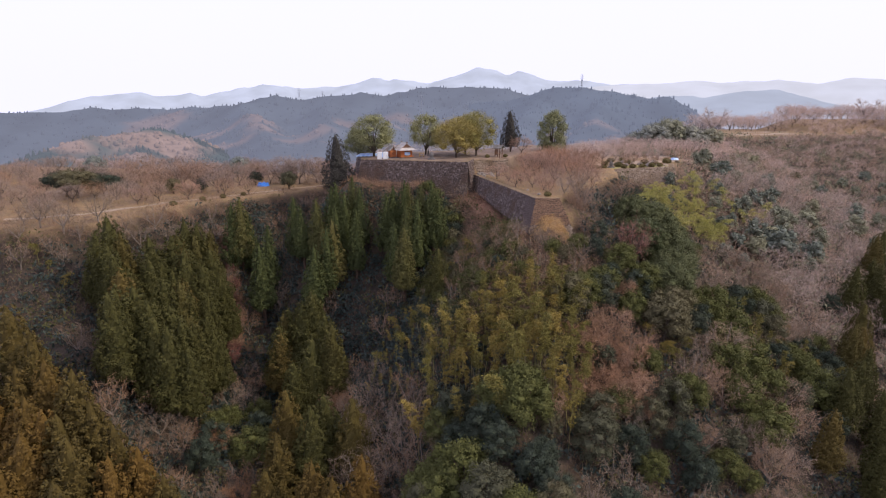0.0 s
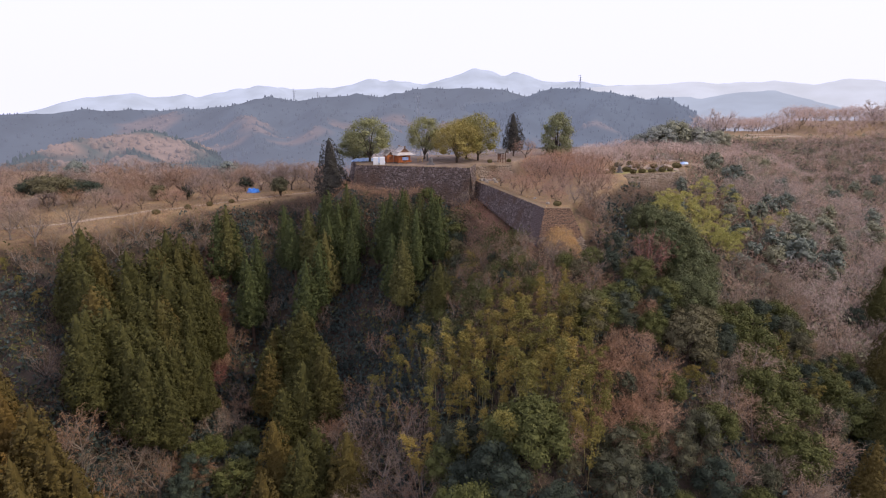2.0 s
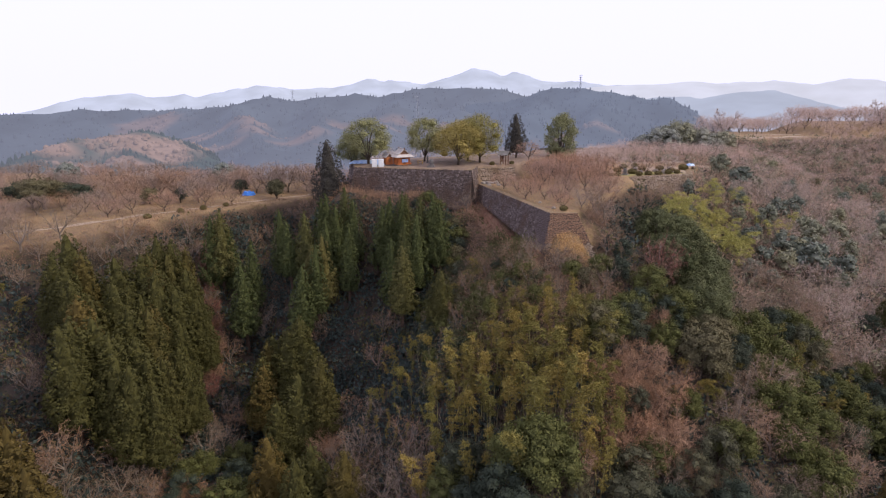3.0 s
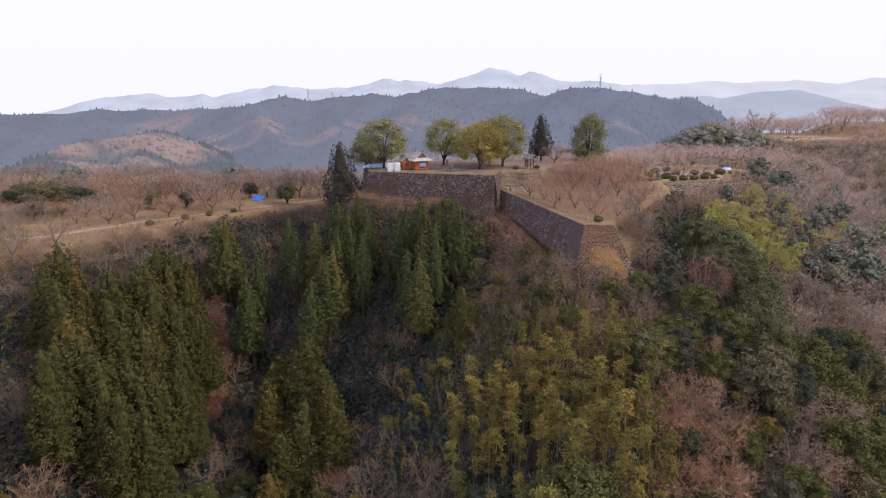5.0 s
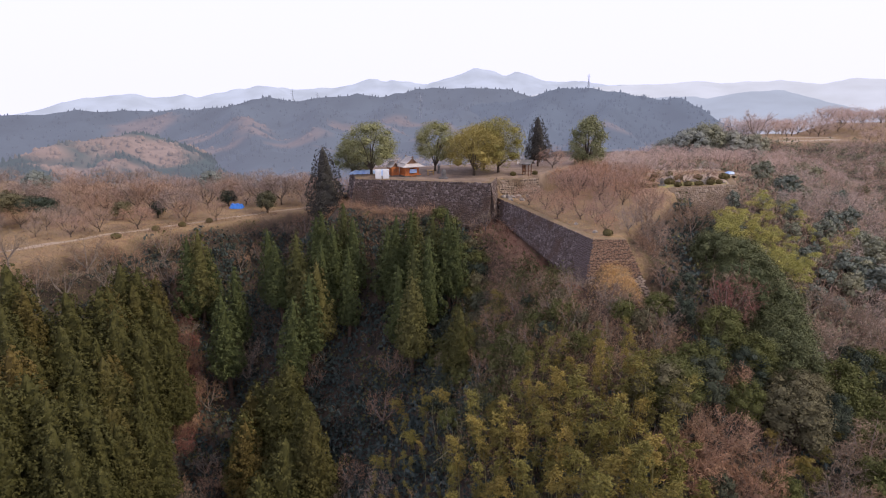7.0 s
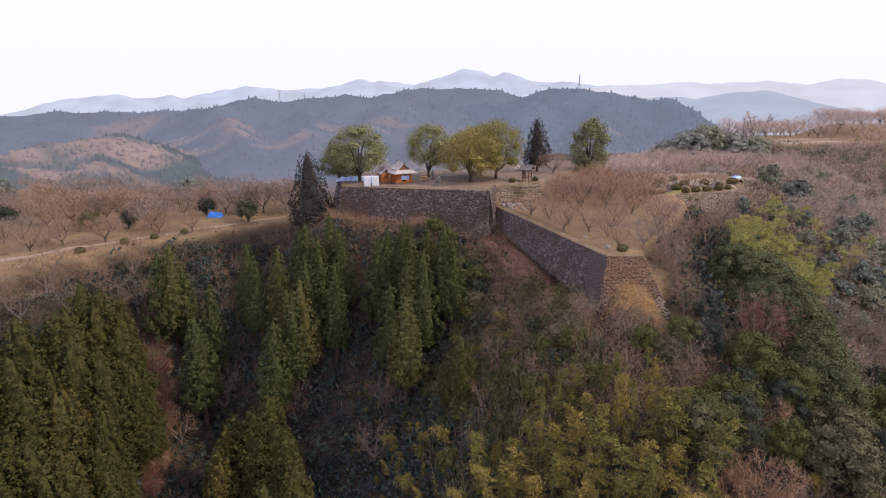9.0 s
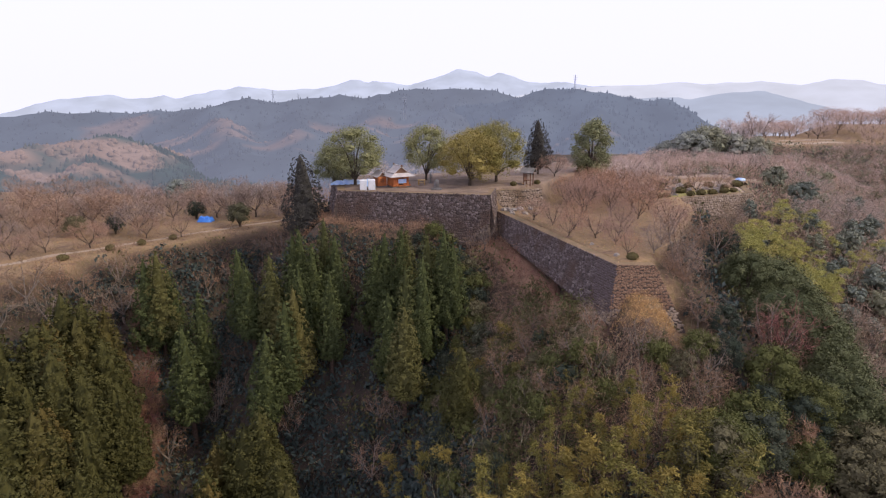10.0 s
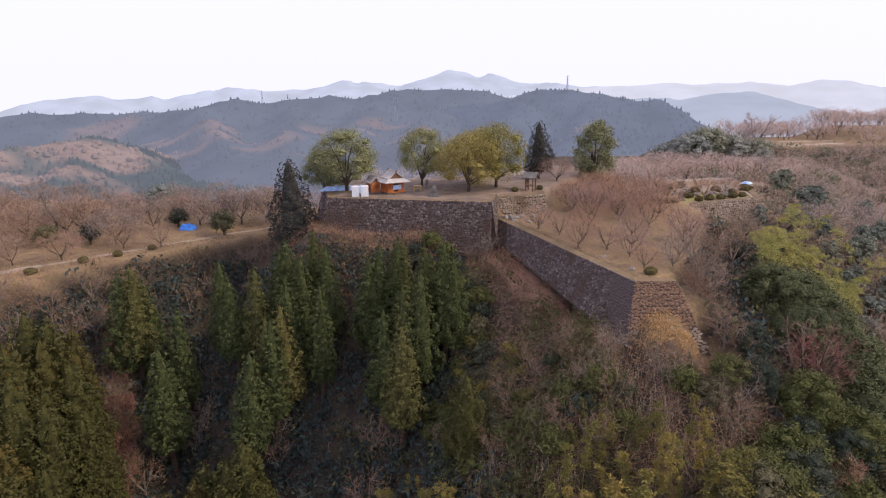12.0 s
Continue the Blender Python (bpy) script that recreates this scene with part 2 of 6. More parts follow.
def outside(x, y, poly):
    """Distance outside a polygon (0 inside)."""
    d = np.full(np.shape(x), 1e9)
    inside = np.zeros(np.shape(x), bool)
    for a, b in zip(poly, poly[1:] + poly[:1]):
        d = np.minimum(d, seg_dist(x, y, a, b)[0])
        crosses = (a[1] > y) != (b[1] > y)
        inside ^= crosses & (x < (b[0] - a[0]) * (y - a[1]) / (b[1] - a[1] + 1e-12) + a[0])
    return np.where(inside, 0.0, d)


HON = [(-21.3, 156.2), (6.0, 150.4), (8.6, 157.6), (17, 160), (27, 176), (38, 196), (32, 206), (12, 190), (-5, 180), (-25.4, 178)]
TERRACE = [(8.9, 155.5), (11.0, 149.0), (20.0, 117.9), (23.2, 117.6), (28, 124), (38, 142), (47, 157), (49, 169), (34, 178), (17, 162), (9, 157)]
RIGHT_TERRACE = [(48.7, 170.9), (68.8, 178.0), (71.6, 187.2), (80.3, 198.6), (76.4, 208.2), (59.2, 208.2), (42.0, 196.7), (31.5, 174.7)]
RIGHT_BACK = [(76.4, 198.6), (93.7, 212.0), (114.7, 231.2), (57.3, 231.2), (47.7, 197.7)]
LEFT_TERRACE = [(-26, 182), (-37.6, 177.5), (-45, 169.5), (-60.7, 155), (-70, 142), (-77, 132.5), (-92, 125), (-120, 130), (-170, 152), (-240, 182), (-240, 246), (-120, 226), (-60, 218), (-20, 205)]
HON_SHELF = [(-25, 152.5), (6, 147), (12, 147), (60, 190), (60, 212), (-24, 194)]
RIGHT_SHELF = [(34, 136), (47.5, 166), (70.5, 173.5), (98, 206), (140, 252), (330, 292), (330, 420), (60, 420), (40, 200)]
FAR_TERRACE = [(128, 268), (240, 292), (330, 316), (330, 430), (120, 430), (116, 296)]
UPPER_TERRACE = [(186, 300), (200, 296), (250, 306), (330, 326), (330, 430), (190, 430)]
TERRACE_BACK = [(25.8, 119.5), (37, 140), (46, 156), (48, 166), (34, 178), (25, 150)]
SPUR = [(14, 142, 36.0), (20, 128, 31.5), (22, 114, 29.0), (20, 100, 20.5), (15, 86, 15), (11, 70, 9.5), (8, 52, 2), (4, 20, -14), (0, -60, -32)]
MOUND = [(21.8, 115.0, 36.2), (24.5, 112.5, 33.0), (28, 109, 28)]
BANK = [(11.5, 133, 31.6), (15.2, 122, 33.4), (17.8, 114.6, 34.0)]
LEFT_SPUR = [(-100, 150, 31), (-82, 122, 22), (-64, 96, 10.5), (-52, 74, 0), (-42, 45, -13), (-30, -20, -32)]
RIGHT_SPUR = [(330, 250, 28), (210, 190, 20), (150, 130, 8), (122, 80, -4), (110, 20, -20)]


def soft_max(values, k=2.2):
    top = np.maximum.reduce(values)
    return top + k * np.log(sum(np.exp((v - top) / k) for v in values))


def bumps(x, y):
    return 0.9 * np.sin(x * 0.21 + 1.3 * np.sin(y * 0.13)) * np.sin(y * 0.17 + 0.7) + 0.35 * np.sin(x * 0.63 + y * 0.31) * np.sin(y * 0.57 - x * 0.2)


def natural(x, y):
    """The slopes without the levelled terraces."""
    return soft_max([
        37.0 - 1.2 * outside(x, y, HON_SHELF),
        31.0 - 0.07 * np.clip(150 - y, 0, 28) - 0.95 * outside(x, y, LEFT_TERRACE),
        37.7 - 0.5 * outside(x, y, RIGHT_BACK),
        33.3 - 0.66 * outside(x, y, RIGHT_SHELF),
        38.6 - 0.85 * outside(x, y, TERRACE_BACK),
        ridge(x, y, SPUR, 0.8), ridge(x, y, MOUND, 0.9, 0.8), ridge(x, y, BANK, 1.2, 0.6), ridge(x, y, LEFT_SPUR, 0.62), ridge(x, y, RIGHT_SPUR, 0.5),
        np.full(np.shape(x), -22.0) - 0.0 * x]) + bumps(x, y) * 0.8


def wall_front(x, y):
    """How far a spot lies out from the long rampart's top edge, and how far along it."""
    ux, uy = 11.4 / 40.15, -38.5 / 40.15
    return (x - 7.7) * uy - (y - 155.2) * ux, (x - 7.7) * ux + (y - 155.2) * uy


def foot_limit(x, y):
    """The ground keeps below the walls' feet: a ledge along the long rampart, a small mound under its end wall."""
    d, s = wall_front(x, y)
    foot = np.interp(s, [-6, 5, 14, 21, 25, 28, 30, 35, 40], [36.4, 34.4, 33.9, 33.8, 32.6, 30.9, 30.4, 31.6, 32.7])
    cap = foot - 0.55 * np.maximum(d - 4.2, 0) + 1.5 * np.maximum(d - 9, 0) + 2.0 * np.maximum(s - 40.5, 0) + 0.6 * np.maximum(-s - 2, 0)
    cap = np.where((d > -1.5) & (d < 22), cap, 1e3)
    tent = 36.0 - 1.2 * np.maximum(np.abs(x - 22) - 1.6, 0) + 2.5 * np.maximum(np.abs(x - 22) - 5.2, 0) - 0.75 * np.maximum(115.5 - y, 0) + 2.5 * np.maximum(109.5 - y, 0)
    tent = np.where((y < 117.2) & (y > 100) & (np.abs(x - 22) < 12), tent, 1e3)
    return np.minimum(cap, tent)


def land(x, y):
    x, y = np.asarray(x, float), np.asarray(y, float)
    small = 0.12 * np.sin(x * 0.4) * np.sin(y * 0.33 + 1)
    tops = [(43.0, HON, 5), (39.2, TERRACE, 5), (38.6, RIGHT_TERRACE, 4), (32.0, LEFT_TERRACE, 1.2), (42.0, FAR_TERRACE, 0.5), (47.5, UPPER_TERRACE, 0.4)]
    z = natural(x, y)
    z = np.minimum(z, foot_limit(x, y))
    for top, poly, steep in tops:
        o = outside(x, y, poly)
        if poly is LEFT_TERRACE:
            top = top - 0.07 * np.clip(150 - y, 0, 28)
        z = np.maximum(z, top + small - steep * o)
        z = np.where(o <= 0, np.minimum(z, top + 0.15 + small), z)
    return z


def height(x, y):
    return float(land(np.array([x]), np.array([y]))[0])


def mesh_of(name, verts, faces, *mats, index=None, smooth=False):
    me = bpy.data.meshes.new(name)
    me.from_pydata([tuple(v) for v in verts], [], [tuple(f) for f in faces])
    for m in mats:
        me.materials.append(m)
    if index is not None:
        me.polygons.foreach_set("material_index", index)
    if smooth:
        me.polygons.foreach_set("use_smooth", [True] * len(me.polygons))
    me.update()
    return me


def axis_steps(spans):
    out = []
    for a, b, step in spans:
        out += list(np.arange(a, b, step))
    return np.array(out + [spans[-1][1]])


def back_land(x, y, z):
    """Behind the castle hill the ground falls to a valley and runs on flat to the horizon."""
    far = np.clip((np.maximum(np.abs(x) - 250, y - 330)) / 120, 0, 1)
    deep = np.clip((np.maximum(np.abs(x) - 700, y - 700)) / 800, 0, 1)
    return z * (1 - far) + (-25.0 - 62.0 * deep) * far


gx = axis_steps([(-4800, -300, 500), (-300, -60, 4), (-60, 60, 1.25), (60, 130, 2), (130, 340, 6), (340, 4800, 500)])
gy = axis_steps([(-4800, -60, 400), (-60, 50, 8), (50, 195, 1.25), (195, 450, 4), (450, 4800, 400)])
GX, GY = np.meshgrid(gx, gy)
GZ = back_land(GX, GY, land(GX, GY))
nx, ny = len(gx), len(gy)
quad = (np.arange(ny - 1)[:, None] * nx + np.arange(nx - 1)[None, :]).ravel()
ground_mesh = mesh_of("ground", np.stack([GX.ravel(), GY.ravel(), GZ.ravel()], 1).tolist(), np.stack([quad, quad + 1, quad + nx + 1, quad + nx], 1).tolist(), M_GROUND, smooth=True)


def lawn_share(x, y):
    o = np.minimum.reduce([outside(x, y, p) for p in (HON, TERRACE, RIGHT_TERRACE, LEFT_TERRACE, FAR_TERRACE, UPPER_TERRACE)])
    bank = np.clip(1.6 - seg_dist(x, y, (21.6, 114.0), (23.2, 113.4))[0] / 1.9, 0, 1)
    soil = np.clip(1.5 - seg_dist(x, y, (26.2, 117.5), (28.2, 109.0))[0] / 1.3, 0, 1)
    return np.maximum(np.clip(1 - o / 1.2, 0, 1), np.maximum(bank, 0.9 * soil))


def russet_share(x, y):
    a = np.clip(1.3 - seg_dist(x, y, (-57, 148), (-47, 122))[0] / 2.2, 0, 1)
    d, s = wall_front(x, y)
    b = np.clip(1.8 - np.abs(d - 2.8) / 1.3, 0, 1) * np.clip((s + 3) / 4, 0, 1) * np.clip((43 - s) / 3, 0, 1)
    return np.maximum(0.75 * a, b)


for key, values in (("lawn", lawn_share(GX, GY)), ("russet", russet_share(GX, GY)), ("yard", np.clip(1 - outside(GX, GY, HON) / 0.6, 0, 1))):
    ground_mesh.attributes.new(key, "FLOAT", "POINT").data.foreach_set("value", values.ravel().astype(np.float32))
ground = tagged(new("ground", ground_mesh), "brown wooded castle hill with dry lawn terraces", "ground", kind="structure")

# ---- far hills and mountains ----
STAND = (-2.2, 28.1, 59.5)


def crest_point(bearing, dist, elevation):
    b = radians(bearing)
    return (STAND[0] + dist * math.sin(b), STAND[1] + dist * math.cos(b), STAND[2] + dist * math.tan(radians(elevation)))


def fbm(x, y, scale, seed):
    out = np.zeros(np.shape(x))
    rng = np.random.RandomState(seed)
    amp = 1.0
    for octave in range(5):
        f = (2 ** octave) / scale
        for k in range(3):
            a, p = rng.uniform(0, 2 * math.pi), rng.uniform(0, 2 * math.pi)
            out += amp / 3 * np.sin((x * math.cos(a) + y * math.sin(a)) * f * 2 * math.pi + p + 1.3 * np.sin((y * math.cos(a) - x * math.sin(a)) * f * 3.1 + p * 2))
        amp *= 0.52
    return out


def hill_sheet(name, label, surf, box, step, rough, scale, seed, floor=-40.0):
    """A sheet of hills: surf(x, y) gives the bare form, rough the height of its spurs and gullies."""
    xs, ys = np.arange(box[0], box[1] + 1, step), np.arange(box[2], box[3] + 1, step)
    X, Y = np.meshgrid(xs, ys)
    base = surf(X, Y)
    Z = base + rough * fbm(X, Y, scale, seed) * np.clip((base - floor) / 40, 0, 1)
    w = len(xs)
    q = (np.arange(len(ys) - 1)[:, None] * w + np.arange(w - 1)[None, :]).ravel()
    me = mesh_of(name, np.stack([X.ravel(), Y.ravel(), Z.ravel()], 1).tolist(), np.stack([q, q + 1, q + w + 1, q + w], 1).tolist(), smooth=True)
    return tagged(new(name, me), label, "hill", kind="structure"), X, Y, Z


MID_CREST = [crest_point(b, d, e) for b, d, e in ((-75, 1150, -1.82), (-48, 1000, -1.62), (-39.5, 960, -1.52), (-35, 940, -1.12), (-28, 920, -1.07), (-25, 900, -1.02), (-23, 880, -0.92), (-19.7, 850, -0.67), (-17.7, 840, -0.22), (-16, 835, -0.22), (-13.7, 830, -0.32), (-10.6, 820, -0.07), (-8.4, 815, 0.08), (-6.3, 810, -0.12), (-4.2, 805, 0.33), (-2.8, 800, 0.68), (0.1, 800, 0.63), (2.8, 800, 0.93), (4.7, 800, 0.78), (6, 800, 0.28), (8.1, 800, -0.02), (12, 800, -0.52))]
MID_SPURS = [[crest_point(b, d, e) for b, d, e in line] for line in (
    ((-19.7, 850, -1.0), (-18.5, 690, -2.2), (-17.6, 560, -4.2), (-18, 470, -6.4)),
    ((-12, 820, -0.6), (-11.5, 660, -2.4), (-12.5, 540, -4.4), (-14, 460, -6.8)),
    ((-4.2, 805, -0.1), (-5.5, 660, -2.0), (-7.2, 540, -3.8), (-8, 450, -6.2)),
    ((2.8, 800, 0.4), (1.4, 650, -1.6), (-1, 530, -3.6), (-2, 450, -5.6)))]
NEAR_CREST = [crest_point(b, d, e) for b, d, e in ((-62, 560, -7.5), (-48, 540, -7.0), (-41, 530, -6.6), (-38, 530, -5.5), (-35.6, 540, -4.35), (-32.8, 560, -3.8), (-29.9, 580, -3.45), (-27.3, 590, -3.1), (-26, 585, -3.3), (-24.9, 560, -4.1), (-24.1, 530, -5.3), (-22.6, 490, -6.8), (-19, 430, -8.6))]
NEAR_SPURS = [[crest_point(b, d, e) for b, d, e in line] for line in (
    ((-27.3, 590, -3.1), (-29, 520, -5.0), (-31, 450, -7.2)),
    ((-35.6, 540, -4.4), (-35, 470, -6.4), (-34, 400, -8.6)),
    ((-21, 470, -7.4), (-18.5, 420, -7.4), (-15, 385, -8.2), (-12, 360, -9.6)))]
RIGHT_CREST = [crest_point(b, d, e) for b, d, e in ((1.5, 700, -1.3), (5.5, 695, -0.4), (7.9, 690, 0.0), (9.7, 690, 0.5), (13.7, 690, 0.65), (16.2, 690, 0.35), (19.2, 690, -0.3), (20.9, 690, -0.4), (22.1, 690, -0.8), (22.8, 690, -1.1), (23.7, 690, -1.8), (25, 690, -2.9), (26.4, 690, -4.1), (32, 690, -6))]
RIGHT_SPURS = [[crest_point(b, d, e) for b, d, e in line] for line in (((9.7, 690, 0.4), (7.6, 560, -2.6), (6, 470, -5.4)), ((16.2, 690, 0.2), (14.5, 560, -2.4), (12, 460, -5.2)))]


def hill_form(crest, spurs, slope):
    return lambda x, y: soft_max([ridge(x, y, crest, slope, 4)] + [ridge(x, y, p, slope * 1.15, 3) for p in spurs] + [np.full(np.shape(x), -60.0)], 5)


# leafless stands among the conifers: place, half-widths, turn in degrees
STANDS = [(-258, 522, 52, 26, 25), (-240, 508, 22, 12, 0), (-262, 468, 46, 13, 20), (-275, 448, 34, 12, 10), (-318, 480, 26, 14, 0), (-386, 784, 40, 36, 0), (-217, 696, 18, 40, 10),
          (-276, 690, 40, 16, 20), (-225, 606, 30, 14, 0), (-145, 606, 26, 16, 15), (-90, 560, 26, 12, 0), (-40, 640, 26, 16, 0), (30, 560, 30, 12, 10), (-470, 640, 50, 14, 0), (-120, 700, 20, 18, 0), (130, 560, 36, 10, 0), (-330, 700, 50, 18, 30), (-190, 640, 30, 14, -20), (-60, 700, 40, 14, 10), (-420, 720, 40, 20, 10), (-10, 600, 22, 18, 0)]


def leafless(x, y):
    """Share of bare brown trees in the hill woods: rounded stands with soft uneven edges."""
    wob = 0.3 * fbm(x, y, 60, 21) + 0.15 * fbm(x, y, 18, 22)
    out = np.zeros(np.shape(x))
    for cx, cy, rx, ry, turn in STANDS:
        c, q = math.cos(math.radians(turn)), math.sin(math.radians(turn))
        u, v = (c * (x - cx) + q * (y - cy)) / rx, (c * (y - cy) - q * (x - cx)) / ry
        out = np.maximum(out, np.clip((1.2 - np.hypot(u, v) + wob) / 0.5, 0, 1))
    return out


HILLS = []
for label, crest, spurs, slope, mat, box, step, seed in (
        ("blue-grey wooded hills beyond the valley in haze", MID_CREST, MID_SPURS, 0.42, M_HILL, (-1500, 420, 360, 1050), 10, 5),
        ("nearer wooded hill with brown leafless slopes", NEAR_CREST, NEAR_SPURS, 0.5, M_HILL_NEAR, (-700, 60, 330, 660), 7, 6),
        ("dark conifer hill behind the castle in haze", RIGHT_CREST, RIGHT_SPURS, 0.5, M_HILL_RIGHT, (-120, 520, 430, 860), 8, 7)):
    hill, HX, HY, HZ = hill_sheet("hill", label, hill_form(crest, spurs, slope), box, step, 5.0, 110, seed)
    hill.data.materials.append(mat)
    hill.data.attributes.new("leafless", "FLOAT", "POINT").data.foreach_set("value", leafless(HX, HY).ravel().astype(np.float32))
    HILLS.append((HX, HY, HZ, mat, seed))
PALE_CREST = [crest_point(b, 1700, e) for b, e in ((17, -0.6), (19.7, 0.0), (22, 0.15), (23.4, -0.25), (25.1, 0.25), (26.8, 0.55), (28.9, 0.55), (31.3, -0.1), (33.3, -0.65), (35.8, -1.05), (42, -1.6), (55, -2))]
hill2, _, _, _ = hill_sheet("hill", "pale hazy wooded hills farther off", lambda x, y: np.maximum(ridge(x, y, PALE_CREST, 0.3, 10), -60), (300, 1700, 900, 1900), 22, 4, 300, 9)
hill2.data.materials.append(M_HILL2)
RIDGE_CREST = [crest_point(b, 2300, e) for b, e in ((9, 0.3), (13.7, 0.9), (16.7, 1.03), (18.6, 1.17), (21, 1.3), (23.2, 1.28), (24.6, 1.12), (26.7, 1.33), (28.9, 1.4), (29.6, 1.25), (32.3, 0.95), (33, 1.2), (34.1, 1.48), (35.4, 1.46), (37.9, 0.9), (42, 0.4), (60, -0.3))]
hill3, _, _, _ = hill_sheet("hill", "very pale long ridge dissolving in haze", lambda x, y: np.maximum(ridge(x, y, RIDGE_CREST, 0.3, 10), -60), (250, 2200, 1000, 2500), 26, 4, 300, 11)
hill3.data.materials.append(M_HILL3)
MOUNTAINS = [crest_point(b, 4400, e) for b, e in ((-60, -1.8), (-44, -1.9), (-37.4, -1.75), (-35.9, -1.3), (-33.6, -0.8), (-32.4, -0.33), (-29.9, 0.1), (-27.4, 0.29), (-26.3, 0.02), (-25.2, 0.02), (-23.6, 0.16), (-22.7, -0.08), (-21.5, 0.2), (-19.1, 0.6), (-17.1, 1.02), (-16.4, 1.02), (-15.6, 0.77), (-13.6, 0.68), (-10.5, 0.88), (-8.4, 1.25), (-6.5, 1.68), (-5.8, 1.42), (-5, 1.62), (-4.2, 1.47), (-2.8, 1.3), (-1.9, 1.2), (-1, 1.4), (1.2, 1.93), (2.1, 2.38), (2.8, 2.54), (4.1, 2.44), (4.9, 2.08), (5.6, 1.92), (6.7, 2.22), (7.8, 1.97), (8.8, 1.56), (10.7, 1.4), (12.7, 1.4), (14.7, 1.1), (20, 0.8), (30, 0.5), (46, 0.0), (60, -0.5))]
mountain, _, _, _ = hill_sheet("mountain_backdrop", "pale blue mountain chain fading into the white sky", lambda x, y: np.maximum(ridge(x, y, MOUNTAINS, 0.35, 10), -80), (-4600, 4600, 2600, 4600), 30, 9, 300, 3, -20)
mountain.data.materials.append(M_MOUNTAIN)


# ---- building blocks for plants ----
def unit(v):
    return v / np.maximum(np.linalg.norm(v, axis=-1, keepdims=True), 1e-9)


def blades(rng, centres, out, size, ratio, droop=0.0, spread=0.7):
    """One pointed leaf (a folded diamond) at each centre, leaning along out. Returns vertices and faces."""
    n = len(centres)
    d = unit(out + spread * rng.normal(size=(n, 3)) + np.array([0, 0, -droop]))
    side = unit(np.cross(d, rng.normal(size=(n, 3))))
    length = (size * rng.uniform(0.6, 1.35, n))[:, None]
    a, c = centres - d * length * 0.5, centres + d * length * 0.5
    lift = np.cross(side, d) * length * 0.12
    b, e = centres + side * length * ratio * 0.5 + lift, centres - side * length * ratio * 0.5 + lift
    verts = np.stack([a, b, c, e], 1).reshape(-1, 3)
    k = np.arange(n) * 4
    return verts, np.stack([k, k + 1, k + 2, k + 3], 1)


def slivers(rng, a, b, width):
    """Thin tapered twigs from a to b."""
    n = len(a)
    side = unit(np.cross(b - a, rng.normal(size=(n, 3)))) * (np.asarray(width).reshape(-1, 1) * 0.5)
    verts = np.stack([a - side, a + side, b], 1).reshape(-1, 3)
    k = np.arange(n) * 3
    return verts, np.stack([k, k + 1, k + 2], 1)


def tube(points, radii, sides=5):
    """A bent tapered tube."""
    points = np.asarray(points, float)
    t = unit(np.gradient(points, axis=0))
    ref = np.array([0.31, 0.17, 0.93]) if abs(t[0, 2]) < 0.9 else np.array([1.0, 0.1, 0.0])
    u = unit(np.cross(t, ref))
    v = np.cross(t, u)
    ang = np.arange(sides) * 2 * math.pi / sides
    ring = np.cos(ang)[None, :, None] * u[:, None] + np.sin(ang)[None, :, None] * v[:, None]
    verts = (points[:, None] + ring * np.asarray(radii)[:, None, None]).reshape(-1, 3)
    faces = []
    for i in range(len(points) - 1):
        for j in range(sides):
            k = (j + 1) % sides
            faces.append((i * sides + j, i * sides + k, (i + 1) * sides + k, (i + 1) * sides + j))
    faces.append(tuple((len(points) - 1) * sides + j for j in range(sides)))
    return verts, faces


def gather(pieces):
    """Joins (verts, faces) pieces."""
    verts, faces, n = [], [], 0
    for v, f in pieces:
        verts += [tuple(p) for p in np.asarray(v).tolist()]
        faces += [tuple(int(i) + n for i in face) for face in f]
        n += len(v)
    return verts, faces


def lumpy_ball(rng, centre, radii, rings=5, segs=8, rough=0.15):
    verts, faces = [], []
    for i in range(rings + 1):
        th = math.pi * i / rings
        for j in range(segs):
            ph = 2 * math.pi * j / segs
            r = 1 + rough * rng.normal()
            verts.append((centre[0] + radii[0] * r * math.sin(th) * math.cos(ph), centre[1] + radii[1] * r * math.sin(th) * math.sin(ph), centre[2] + radii[2] * r * math.cos(th)))
    for i in range(rings):
        for j in range(segs):
            k = (j + 1) % segs
            faces.append((i * segs + j, (i + 1) * segs + j, (i + 1) * segs + k, i * segs + k))
    return np.array(verts), faces


def plant(name, label, category, group, trunk, bark, crown, leaf, crown_name="crown", crown_label=""):
    """A tree: an empty at its foot, with trunk and crown as parts."""
    root = tagged(new(name), label, category, group)
    root.empty_display_size = 0.5
    for part_name, piece, mat, tag in (("culm" if category == "bamboo" else "trunk", trunk, bark, ""), (crown_name, crown, leaf, crown_label)):
        verts, faces = gather(piece)
        ob = new(part_name, mesh_of(part_name, verts, faces, mat))
        ob.parent = root
        if tag:
            tagged(ob, tag)
    return root


def fronds(rng, centres, normal, along, size, ratio, wobble):
    """Leaf sprays that lie in the crown's surface: faces turned to normal, tips along."""
    n = len(centres)
    d = unit(along + wobble * rng.normal(size=(n, 3)))
    side = unit(np.cross(d, normal + wobble * rng.normal(size=(n, 3))))
    length = (size * rng.uniform(0.65, 1.3, n))[:, None]
    a, c = centres - d * length * 0.5, centres + d * length * 0.5
    mid = centres + d * length * 0.08
    lift = unit(np.cross(side, d)) * length * 0.08
    verts = np.stack([a, mid + side * length * ratio * 0.5 - lift, c, mid - side * length * ratio * 0.5 - lift], 1).reshape(-1, 3)
    k = np.arange(n) * 4
    return verts, np.stack([k, k + 1, k + 2, k + 3], 1)


